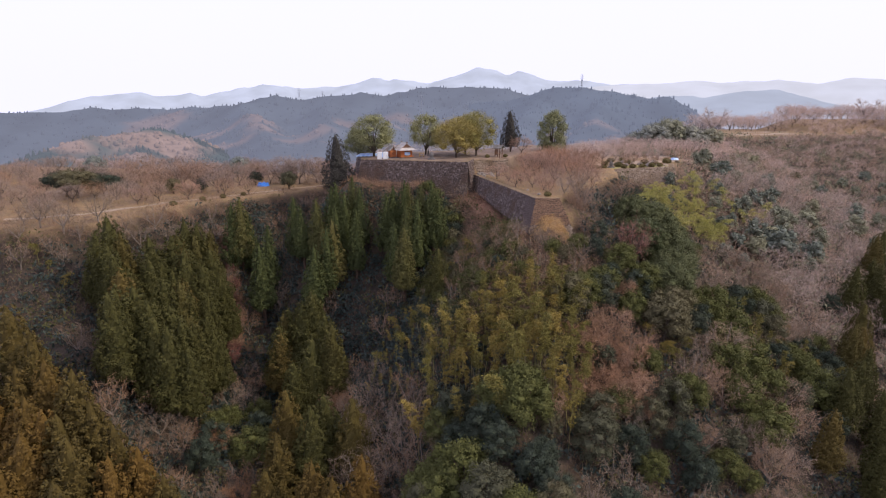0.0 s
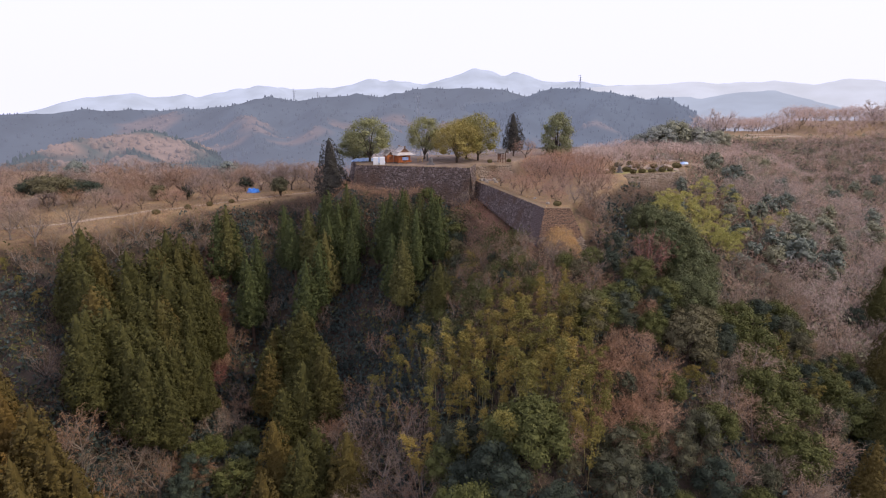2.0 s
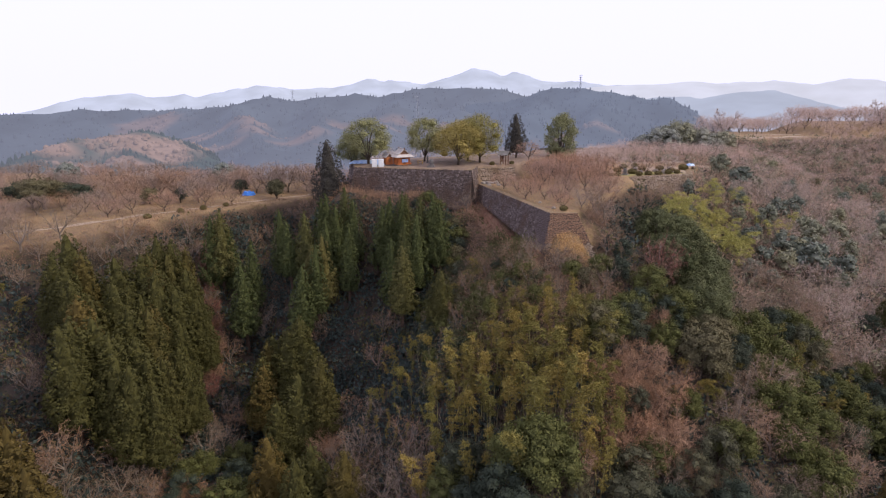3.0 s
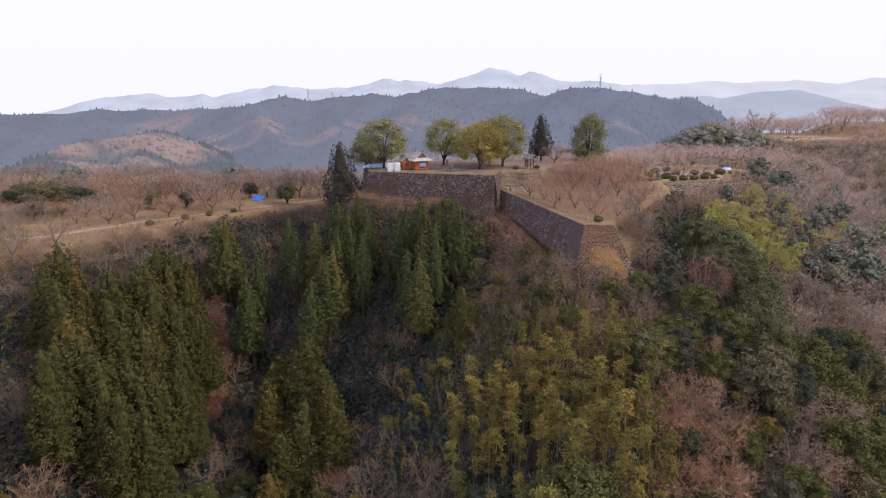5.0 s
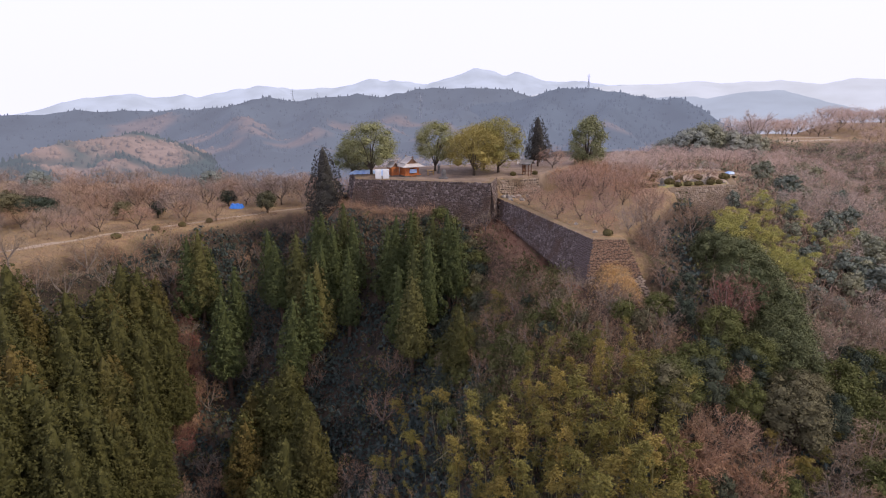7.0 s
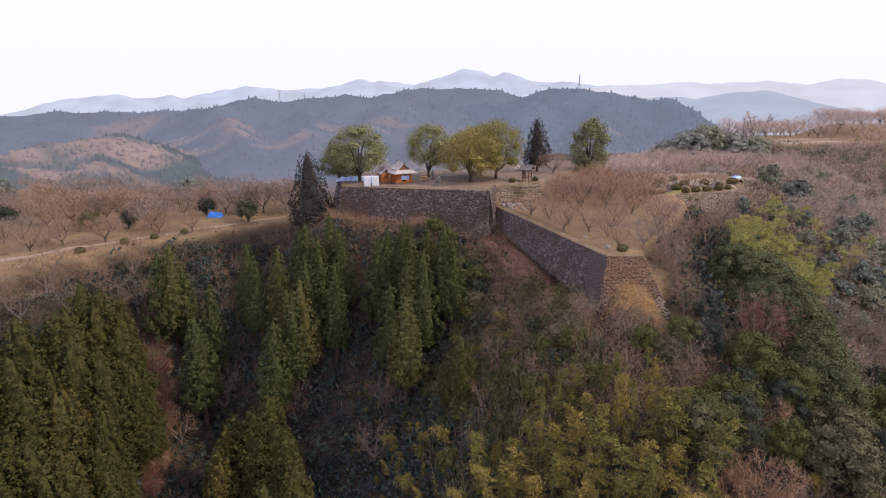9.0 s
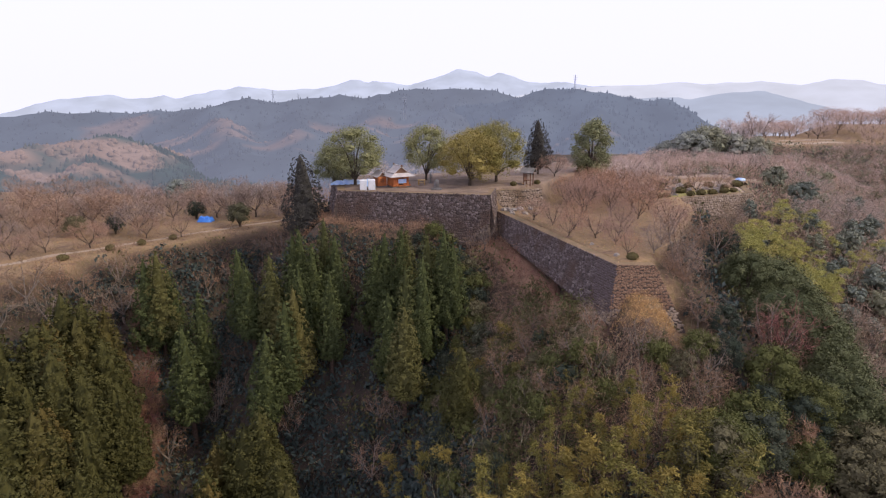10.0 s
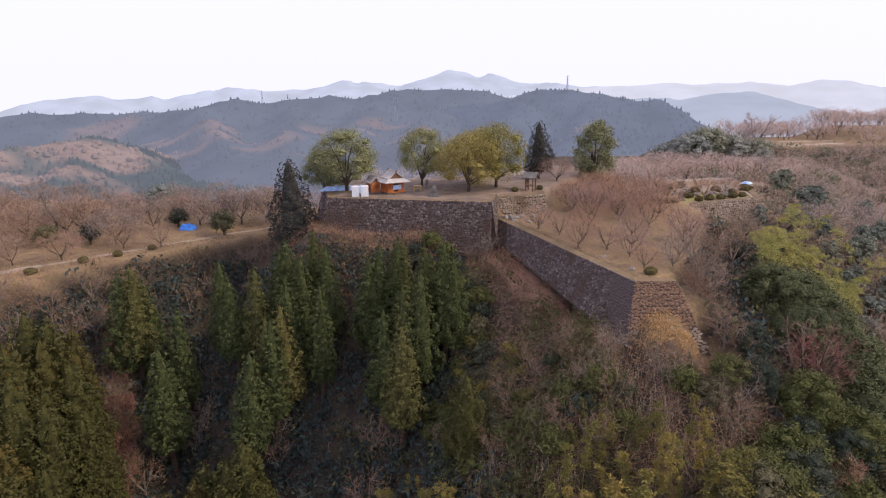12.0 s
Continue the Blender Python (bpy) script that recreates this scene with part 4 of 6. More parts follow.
spots += [(x, y, rng.uniform(3.5, 5.5)) for x, y in scatter(rng, [(44, 122), (66, 108), (110, 140), (90, 190), (56, 168)], 6, 26)]
spots += scatter(rng, [(-56, 76), (-34, 66), (-30, 92), (-40, 112), (-54, 106)], 5, 10)
light = [(broad_kind(66 + k, (8, 6)[k], (3.4, 3.0)[k], M_FARLEAF, "evergreen_tree", "rounded olive-green evergreen tree among bare trees", EVERGREEN, 0.1, 8, 170, 4, 0.7, fine=4), (8, 6)[k]) for k in range(2)]
sized = [s if len(s) > 2 else (*s, rng.uniform(4.5, 9) if s[1] < 200 else rng.uniform(3.5, 5.5)) for s in spots]
broads += [(broad_kind(84 + k, (8, 6)[k], (3.8, 3.2)[k], M_OLIVETREE, "evergreen_tree", "rounded yellow-green evergreen tree on the spur", EVERGREEN, 0.10, 20, 860, 6, 0.26, fine=5, lobe=(0.22, 0.36), core=0.62), (8, 6)[k]) for k in range(2)]
bushes = [(broad_kind(77 + k, 3, 2.0, (M_BROAD, M_OLIVETREE)[k], "bush", "low rounded evergreen bush in brown brush", "bushes below the ramparts", 0.04, 9, 220, 6, 0.26, fine=4, core=0.62), 3) for k in range(2)]
set_down(bushes, [s for s in sized if s[2] < 3.6], 35)
set_down(broads, [s for s in sized if s[0] < 50 and s[2] >= 3.6], 9)
set_down(light, [s for s in sized if s[0] >= 50 and s[1] >= 145 and s[2] >= 3.6], 22)
nearer = [(broad_kind(88 + k, (8, 6)[k], (3.6, 3.0)[k], (M_BROAD, M_OLIVETREE)[k], "evergreen_tree", "rounded dark green evergreen among leafless trees", EVERGREEN, 0.1, 16, 700, 6, 0.28, fine=5, lobe=(0.24, 0.38), core=0.64), (8, 6)[k]) for k in range(2)]
set_down(nearer, [s for s in sized if s[0] >= 50 and s[1] < 145 and s[2] >= 3.6], 36)
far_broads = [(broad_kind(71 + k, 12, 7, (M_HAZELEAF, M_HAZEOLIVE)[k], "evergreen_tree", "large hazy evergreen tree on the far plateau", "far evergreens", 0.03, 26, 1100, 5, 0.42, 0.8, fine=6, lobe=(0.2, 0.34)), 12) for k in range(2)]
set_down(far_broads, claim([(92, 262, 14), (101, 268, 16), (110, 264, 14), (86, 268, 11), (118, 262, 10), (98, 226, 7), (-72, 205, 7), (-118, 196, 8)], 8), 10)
canopy = [(broad_kind(75, 7, 5, M_BROAD, "evergreen_tree", "flat-topped dark green tree behind the lower terrace", "flat-topped trees", 0.3, 16, 900, 6, 0.3, 0.5, lobe=(0.24, 0.4), core=0.64), 7)]
set_down(canopy, claim([(-101, 158, 8.5), (-106, 161, 7.5), (-96, 162, 6.5)], 5), 29)
small = [(broad_kind(81, 5, 2.4, M_BROAD, "small_tree", "small round evergreen tree on the lawn", "small lawn trees", 0.15, 12, 520, 6, 0.27, core=0.62), 5)]
set_down(small, claim([(-47.0, 175.0, 5.6), (-78, 166, 4.6), (-60, 184, 4.5), (46, 142, 5), (-71, 168, 4.2)], 3), 11)

bamboos = [(bamboo_kind(91 + k, 10, (0.06, 0.14, 0.22, 0.1, 0.3)[k], "bamboo", "feathery yellow-green bamboo with a thin pale culm", "bamboo grove"), 10) for k in range(5)]
rng = random.Random(12)
spots = scatter(rng, [(7, 90), (20, 86), (24, 95), (20, 102.5), (13, 103.5), (7, 101)], 1.75, 120, 1.0)
spots += scatter(rng, [(-5, 82), (6, 80), (8, 98), (0, 98)], 1.9, 34, 1.0)
short = scatter(rng, [(-14, 98), (-4, 92), (6, 97), (14, 104), (12, 110), (2, 118), (-12, 112)], 1.7, 90, 1.0)
spots += scatter(rng, [(8, 76), (22, 74), (24, 88), (8, 90)], 1.8, 30, 1.0)
spots += scatter(rng, [(60, 96), (80, 100), (80, 122), (62, 120)], 2.0, 34, 1.0)
arching = scatter(rng, [(46, 136), (58, 136), (74, 146), (80, 160), (68, 163), (54, 153)], 1.7, 150, 1.0)
arching += scatter(rng, [(64, 152), (90, 158), (98, 176), (84, 180), (68, 170)], 2.6, 45, 1.0)
arching += claim([(-9.6, 114.2), (-5.7, 110.2), (-7.2, 105.4), (-11.5, 104.7), (-2.1, 107.4), (2.8, 101.4), (3.4, 98.4), (41.1, 93.4), (44.7, 96.2), (47.7, 105.2), (58.5, 107.4), (37.4, 95.7), (42.5, 94.5), (46, 99), (39, 94), (2, 128.5), (3.4, 124), (0.8, 120.5), (4.6, 117), (2.2, 133.5), (0.2, 126), (5.4, 113.6), (6.2, 121), (-84, 118), (-79, 114.5), (-88, 121)], 2)
plumes = [(bamboo_kind(96 + k, 9, (0.25, 0.4)[k], "bamboo", "arching pale yellow-green bamboo in a soft thicket", "bamboo grove", 1.2, M_BAMBOO_PALE), 9) for k in range(2)]
set_down(plumes, [(*s, rng.uniform(6.5, 9.5)) for s in arching if s[0] > 40 and s[1] > 112], 39)
low_plumes = [(bamboo_kind(98 + k, 6, (0.3, 0.45)[k], "bamboo", "low arching olive bamboo on the shaded slope", "bamboo grove", 1.0), 6) for k in range(2)]
set_down(low_plumes, [(*s, rng.uniform(4, 6)) for s in arching if s[0] <= 40 or s[1] <= 112], 46)
set_down(bamboos, [(*s, rng.uniform(3.0, 5.5)) for s in short] + [(*s, (rng.uniform(9.5, 14.0) if s[1] < 97 else rng.uniform(7, 10.5)) if s[0] < 30 else rng.uniform(6, 9.5)) for s in spots], 13)

claim([(126, 258), (132, 262), (138, 266), (146, 270), (154, 274), (138, 275), (148, 279), (160, 283), (104, 232), (110, 242), (116, 251), (122, 262)], 10)
claim([(-56.5, 180.0), (-55.2, 175.5), (-54.5, 171.5)], 7.5)
round_spots = claim([(-79.5, 175, 9), (-74.5, 173.5, 9), (-84, 170, 8.4), (-66, 168, 7.6), (-51.2, 183, 8.8), (-46.6, 186, 9), (-41.5, 188, 9), (-37, 186.5, 8), (-99, 188, 8), (-108, 176, 8), (-62, 190, 7)], 6.5)
CHERRY_LABEL = "leafless cherry tree with reddish-grey twigs on dry lawn"
cherries = [(bare_kind(101 + k, 6, 4.2, "cherry_tree", CHERRY_LABEL, "cherry trees on the terraces", M_CHERRY, 6, 0.18, 0.034, None, 0.5, 0.3, 1700), 6) for k in range(4)]
rng = random.Random(14)
spots = claim([(13.5, 145, 4.5), (16, 141, 4.2), (18.5, 137, 4.4), (16.8, 133, 4.0), (20.5, 131.5, 4.4), (22.5, 128, 3.8), (24.5, 133, 4.4), (22.3, 122.5, 3.4), (27, 140, 4.8), (32, 146, 5.2), (22, 146, 4.8), (26, 122.5, 4.2), (28.8, 127, 5), (31.5, 131, 5), (33.5, 136, 5.2), (29.5, 119.5, 5.6), (36, 140, 5.2), (29, 152, 5.4), (37, 154, 5.2), (23, 174, 5.5)], 3)
spots += scatter(rng, [(24, 150), (40, 158), (42, 170), (33, 180), (20, 162)], 4.8, 19)
spots += [(x, y, rng.uniform(4.6, 7.4)) for x, y in scatter(rng, [(30, 181), (42, 183), (54, 190), (76, 196), (94, 206), (122, 240), (124, 262), (60, 240), (42, 208)], 6.0, 62)]
spots += [(x, y, rng.uniform(6.5, 8.5)) for x, y in scatter(rng, [(-22, 186), (4, 190), (20, 199), (40, 211), (30, 222), (-24, 204)], 5, 22)]
spots += [(52.5, 183.5, 5), (60, 187, 5.5), (68, 190, 5), (57, 178.5, 4.5), (64, 181.5, 4.5)]
spots += scatter(rng, [(-30, 181), (-46, 174), (-60, 161), (-76, 148), (-92, 134), (-120, 134), (-150, 160), (-150, 222), (-60, 214), (-24, 200)], 5.4, 1)
left_round = scatter(rng, [(-30, 181), (-46, 174), (-60, 161), (-76, 148), (-92, 134), (-120, 134), (-150, 160), (-150, 222), (-60, 214), (-24, 200)], 5.6, 112)
spots += [(x, y, rng.uniform(3.6, 5.0)) for x, y in scatter(rng, [(100, 218), (126, 262), (240, 292), (240, 260), (150, 228)], 5.5, 90)]
spots += [(x, y, rng.uniform(6.5, 9.0)) for x, y in scatter(rng, [(140, 306), (186, 306), (214, 318), (250, 326), (250, 344), (140, 340)], 6.5, 60)]
spots += [(x, y, rng.uniform(3.5, 5.5)) for x, y in scatter(rng, [(176, 282), (200, 287), (260, 300), (260, 312), (200, 300), (178, 302)], 4.6, 70)]
sized = [s if len(s) > 2 else (*s, rng.uniform(4.8, 7.0)) for s in spots]
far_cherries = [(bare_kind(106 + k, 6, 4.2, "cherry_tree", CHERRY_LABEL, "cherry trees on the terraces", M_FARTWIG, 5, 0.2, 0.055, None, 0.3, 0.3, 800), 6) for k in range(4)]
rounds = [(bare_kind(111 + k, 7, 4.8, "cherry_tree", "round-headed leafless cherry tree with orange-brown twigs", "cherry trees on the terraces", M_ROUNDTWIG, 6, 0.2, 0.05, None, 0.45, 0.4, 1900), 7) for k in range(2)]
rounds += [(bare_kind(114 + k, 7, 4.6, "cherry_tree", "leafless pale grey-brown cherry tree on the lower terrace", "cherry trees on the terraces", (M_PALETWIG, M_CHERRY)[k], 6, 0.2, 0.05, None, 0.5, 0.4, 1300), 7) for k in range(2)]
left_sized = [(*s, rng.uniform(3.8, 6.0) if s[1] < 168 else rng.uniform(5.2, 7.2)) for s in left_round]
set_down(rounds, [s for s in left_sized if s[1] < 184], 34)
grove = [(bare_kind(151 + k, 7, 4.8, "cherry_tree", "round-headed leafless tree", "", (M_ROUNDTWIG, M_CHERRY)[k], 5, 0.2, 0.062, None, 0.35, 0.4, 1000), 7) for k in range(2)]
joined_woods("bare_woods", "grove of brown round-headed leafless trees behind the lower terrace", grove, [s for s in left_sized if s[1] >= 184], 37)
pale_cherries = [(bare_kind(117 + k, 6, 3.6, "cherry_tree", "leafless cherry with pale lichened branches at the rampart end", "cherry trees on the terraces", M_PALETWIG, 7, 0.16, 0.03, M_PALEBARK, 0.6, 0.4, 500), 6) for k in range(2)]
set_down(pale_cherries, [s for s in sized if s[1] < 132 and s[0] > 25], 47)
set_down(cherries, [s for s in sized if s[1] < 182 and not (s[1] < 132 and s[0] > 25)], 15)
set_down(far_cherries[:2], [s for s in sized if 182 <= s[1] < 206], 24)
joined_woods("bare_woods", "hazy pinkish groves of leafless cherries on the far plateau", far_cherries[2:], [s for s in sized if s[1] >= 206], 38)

bares = [(bare_kind(121 + k, 8, 3.6, "bare_tree", "leafless grey-brown deciduous tree on the slope", "bare trees on the slope", M_TWIG, 5, 0.22, 0.055, M_PALEBARK, 0.55, 0.5, 200), 8) for k in range(5)]
rng = random.Random(16)
spots = claim([(5.2, 146.2, 5.5), (2.6, 146.8, 4.5), (-1.5, 147.6, 3.6), (7.5, 149.6, 4.0), (38, 112.5, 9), (28.5, 121, 7), (31, 124.5, 7.5), (26.5, 105.5, 6), (-46, 128, 8), (-51, 133, 6), (-49, 127.5, 5), (-54, 140, 5), (-52.5, 137, 6), (-30, 124, 7), (-13, 117, 7), (-40, 134, 8)], 3)
spots += claim([(-67.4, 98.9, 6), (-63.6, 99.6, 6), (-56.4, 103.1, 6), (-44.4, 90.6, 6), (-46.8, 90.6, 6), (-13.4, 97.1, 6), (-7.3, 89.6, 6), (-3.8, 85.1, 6), (-11.9, 100.4, 6), (-16.9, 107.9, 6), (-42.7, 116.6, 6), (-41.1, 108.9, 6), (-27.2, 129.9, 6), (-40.4, 133.1, 6), (-12.3, 125.1, 6), (-18.4, 104.6, 6), (-26.4, 127.9, 5.5), (-10.1, 123.9, 5.5), (9.1, 107.7, 5.5), (7.1, 108.9, 5.5), (4.4, 115.4, 5.5), (12.6, 110.2, 5.5), (14.2, 107.7, 5.5), (25.1, 103.4, 5.5), (19.6, 108.2, 5.5), (28.7, 113.4, 5.5)], 2.5)
spots += scatter(rng, [(-14, 72), (6, 76), (4, 92), (-8, 104), (-18, 96)], 3.2, 34)
spots += scatter(rng, [(-58, 76), (-34, 66), (-32, 96), (-44, 112), (-56, 104)], 3.8, 26)
spots += scatter(rng, [(18, 62), (46, 62), (62, 90), (92, 120), (70, 128), (44, 104), (26, 90)], 3.4, 66)
spots += scatter(rng, [(44, 120), (64, 104), (120, 130), (160, 180), (200, 210), (200, 250), (130, 226), (96, 204), (78, 178), (56, 163), (42, 142)], 4.4, 210)
spots += scatter(rng, [(98, 206), (150, 226), (250, 270), (260, 292), (140, 266), (100, 222)], 4.6, 80)
spots += [(x, y, rng.uniform(3, 5.5)) for x, y in scatter(rng, [(-4, 116), (6, 104), (20, 105), (15, 113), (6, 126), (-2, 134)], 2.2, 40)]
spots += scatter(rng, [(-110, 130), (-80, 132), (-62, 146), (-48, 160), (-38, 170), (-30, 168), (-50, 148), (-84, 118), (-110, 112)], 4.2, 46)
sized = [s if len(s) > 2 else (*s, rng.uniform(4.5, 9) if s[1] < 205 else rng.uniform(3.5, 5.2)) for s in spots]
pale = [(bare_kind(141 + k, 8, 4.0, "bare_tree", "leafless brown tree on the far slope", "bare trees on the slope", M_BROWNTWIG, 5, 0.25, 0.055, M_PALEBARK, 0.6, 0.5, 700), 8) for k in range(3)]
set_down(bares, [s for s in sized if s[0] < 44], 17)
set_down(pale, [s for s in sized if 44 <= s[0] < 82], 23)
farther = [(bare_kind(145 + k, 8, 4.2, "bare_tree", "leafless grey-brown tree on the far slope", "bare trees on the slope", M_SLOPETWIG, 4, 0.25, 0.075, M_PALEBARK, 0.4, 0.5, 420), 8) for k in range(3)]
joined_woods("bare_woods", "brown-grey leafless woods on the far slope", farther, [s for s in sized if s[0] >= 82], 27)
big = [(bare_kind(135, 11, 6.5, "bare_tree", "large leafless tree on the far plateau", "far plateau trees", M_FARTWIG, 7, 0.22, 0.09, None, 0.9, 0.5), 11)]
round_trees = [(bare_kind(137, 9, 6.0, "bare_tree", "round-headed leafless tree with orange-brown twigs by the terrace", "bare trees on the slope", M_ROUNDTWIG, 7, 0.22, 0.1, None, 0.5, 0.5, 1500), 9)]
set_down(round_trees, round_spots, 33)
set_down(big, claim([(218, 290, 14), (230, 296, 12), (208, 297, 11), (240, 300, 12), (119, 278, 12), (124, 276, 12), (115, 281, 9), (110, 272, 9)], 8), 26)
red = bare_kind(133, 5, 2.6, "bare_shrub", "leafless shrub with dark red twigs in the russet gully", "red shrubs in the gully", M_REDTWIG, 6, 0.12, 0.04, None, 1.0, 0.5, 500)
set_down([(red, 5)], claim([(-55.5, 146, 4), (-54.2, 142.5, 4.5), (-53.2, 139.5, 4), (-51.8, 136, 4.5), (-50.8, 133.4, 4), (-49.9, 130.6, 4.5), (-49, 127.6, 4), (-48, 124.6, 4.5), (-47, 121.5, 4), (-52.8, 132, 3.5), (-46.2, 118.5, 4)], 1.5), 41)
rust = bare_kind(131, 8, 3.8, "bare_tree", "leafless tree with russet twigs above the evergreens", "bare trees on the slope", M_RUSTTWIG, 7, 0.25, 0.05, None, 1.2, 0.45)
red_tree = bare_kind(139, 8, 3.0, "bare_tree", "leafless tree with dull red twigs before the great evergreen", "bare trees on the slope", M_REDTWIG, 6, 0.3, 0.03, None, 0.8, 0.5, 260)
set_down([(red_tree, 8)], [(37.4, 110.4, 10.6)], 45)
set_down([(rust, 8)], claim([(30.5, 85.0, 8), (27, 82, 7), (32, 90, 7), (16, 78, 6), (25, 90, 8), (29, 93, 7.5), (26, 86, 7), (24, 84, 7), (-20, 100, 7), (-34, 84, 6), (-40, 91.4, 5), (-36.2, 94.9, 5), (-42.3, 91.1, 5), (-19, 101.6, 5), (-22.1, 102.1, 5), (29.1, 88.6, 6), (31, 86.4, 6), (25.6, 90.9, 6), (31.5, 82.9, 6), (40.8, 80.9, 5), (-40.2, 114.9, 5), (-47.5, 121.4, 5), (-50.8, 131.4, 6), (-53, 133.2, 6), (-48.8, 127.9, 6), (32.8, 100.4, 6)], 3), 18)


# ---- undergrowth and grass: nobody could count it ----
def cover(name, label, mat, seed, count, box, per, size, ratio, test, up=0.6, spread=0.8, droop=0.0, height_range=(0.2, 1.6), lump=0.7, twigs=False):
    r = np.random.RandomState(seed)
    x, y = r.uniform(box[0], box[1], count), r.uniform(box[2], box[3], count)
    ok = test(x, y, r)
    x, y = x[ok], y[ok]
    z = land(x, y) + r.uniform(*height_range, len(x))
    c = np.repeat(np.stack([x, y, z], 1), per, 0) + r.normal(size=(len(x) * per, 3)) * np.array([lump, lump, lump * 0.55])
    out = np.tile((0.0, 0.0, up), (len(c), 1))
    if twigs:
        way = unit(out + spread * r.normal(size=c.shape)) * (size * r.uniform(0.5, 1.4, len(c)))[:, None]
        v, f = slivers(r, c - way * 0.5, c + way * 0.5, np.full(len(c), size * ratio))
    else:
        v, f = blades(r, c, out, size, ratio, droop, spread)
    return tagged(new(name, mesh_of(name, v.tolist(), f.tolist(), mat)), label, "undergrowth", kind="stuff")


def slope_test(share):
    def test(x, y, r):
        lawn = lawn_share(x, y)
        patch = np.sin(x * 0.31 + 2 * np.sin(y * 0.17)) * np.sin(y * 0.27 + 1.1) * 0.5 + 0.5
        d, s = wall_front(x, y)
        ledge = (d > -2) & (d < np.where(s < 24, 3.0, 3.6)) & (s > -4) & (s < 43)
        ledge |= (seg_dist(x, y, (-22, 154), (6.3, 148))[0] < 3.5) | (np.hypot(x + 24, y - 158) < 7) | (seg_dist(x, y, (48, 167), (70, 175))[0] < 3)
        return (lawn < 0.15) & ~ledge & (r.uniform(size=len(x)) < share(x, y, patch))
    return test


cover("shrub_undergrowth", "dark green shrubs and ferns between the trees", M_SHRUB, 201, 20000, (-100, 72, 54, 168), 10, 0.85, 0.55,
      slope_test(lambda x, y, p: np.clip(0.05 + 0.55 * p - 0.45 * ((x > 1) & (x < 26) & (y > 99)) + 0.5 * ((x > -66) & (x < 4) & (y > 66)) - 0.9 * russet_share(x, y) - 0.5 * (outside(x, y, LEFT_TERRACE) < 3), 0, 1)))
cover("shrub_undergrowth", "olive and yellowed shrubs between the trees", M_OLIVE, 209, 16000, (-100, 72, 54, 168), 6, 0.65, 0.5,
      slope_test(lambda x, y, p: np.clip(0.5 * np.sin(x * 0.23 + 1) * np.sin(y * 0.19) + 0.25, 0, 1)), height_range=(0.3, 2.2))
cover("shrub_undergrowth", "mixed green and olive shrubs on the far slope", M_FARLEAF, 202, 6500, (60, 215, 110, 290), 8, 1.0, 0.5,
      slope_test(lambda x, y, p: 0.25 + 0.6 * p), height_range=(0.3, 2.4), lump=1.2)
cover("dry_brush", "tangled brown leafless brush on the slopes", M_BRUSH, 203, 22000, (-112, 95, 52, 175), 12, 1.3, 0.05,
      slope_test(lambda x, y, p: (0.35 + 0.65 * (1 - p)) * (1 - 0.7 * ((x > -44) & (x < 2) & (y > 92) & (y < 134)))), up=0.8, spread=0.7, height_range=(0.2, 1.9), lump=0.8, twigs=True)
cover("dry_brush", "grey-brown leafless brush on the far slope", M_SLOPETWIG, 204, 12000, (60, 230, 110, 290), 12, 2.0, 0.05,
      slope_test(lambda x, y, p: 0.35 + 0.65 * (1 - p)), up=0.8, spread=0.7, height_range=(0.3, 3.0), lump=1.3, twigs=True)
cover("dry_brush", "pale dry brush on the banks under the terrace edge", M_RUSTTWIG, 208, 9000, (-130, 30, 108, 178), 14, 1.1, 0.045,
      lambda x, y, r: (lawn_share(x, y) < 0.3) & (np.minimum(np.minimum(outside(x, y, LEFT_TERRACE) + 4 * (x < -56), outside(x, y, HON_SHELF)), seg_dist(x, y, (8, 146), (18, 114))[0] + 9) < 7), up=0.8, spread=0.7, height_range=(0.1, 1.2), lump=0.7, twigs=True)
cover("dry_brush", "low dry brush along the foot of the lower terrace", M_BRUSH, 213, 2600, (-118, -40, 118, 172), 10, 0.9, 0.05,
      lambda x, y, r: (seg_dist(x, y, (-100, 124), (-62, 156))[0] < 9) & (r.uniform(size=len(x)) < 0.8) | (seg_dist(x, y, (-62, 152), (-42, 170))[0] < 6), up=0.8, spread=0.7, height_range=(0.0, 0.7), lump=0.8, twigs=True)
cover("dry_brush", "patches of dry brush and saplings on the front of the lower terrace", M_RUSTTWIG, 215, 5200, (-150, -36, 120, 182), 12, 0.9, 0.045,
      lambda x, y, r: (outside(x, y, LEFT_TERRACE) < 0.5) & (np.minimum.reduce([seg_dist(x, y, p, q)[0] for p, q in zip(LEFT_TERRACE[:8], LEFT_TERRACE[1:9])]) < 6.5) & (np.sin(x * 0.4 + np.sin(y * 0.5)) * np.sin(y * 0.37 + 2) > -0.1), up=0.8, spread=0.8, height_range=(0.0, 0.6), lump=0.7, twigs=True)
cover("bamboo_thicket", "thin leaning pale culms in an olive thicket", M_CULMS, 210, 380, (-4, 26, 84, 110), 4, 3.6, 0.011,
      slope_test(lambda x, y, p: 0.9 + 0 * x), up=1.0, spread=0.35, height_range=(1.6, 3.2), lump=1.0, twigs=True)
cover("shrub_undergrowth", "olive dwarf bamboo on the spur below the rampart", M_OLIVE, 211, 2600, (-4, 16, 98, 130), 12, 0.55, 0.3,
      slope_test(lambda x, y, p: np.clip(1.6 * np.sin(x * 0.6 + np.sin(y)) * np.sin(y * 0.5) + 0.35, 0, 1)), height_range=(0.4, 2.6), lump=0.8)
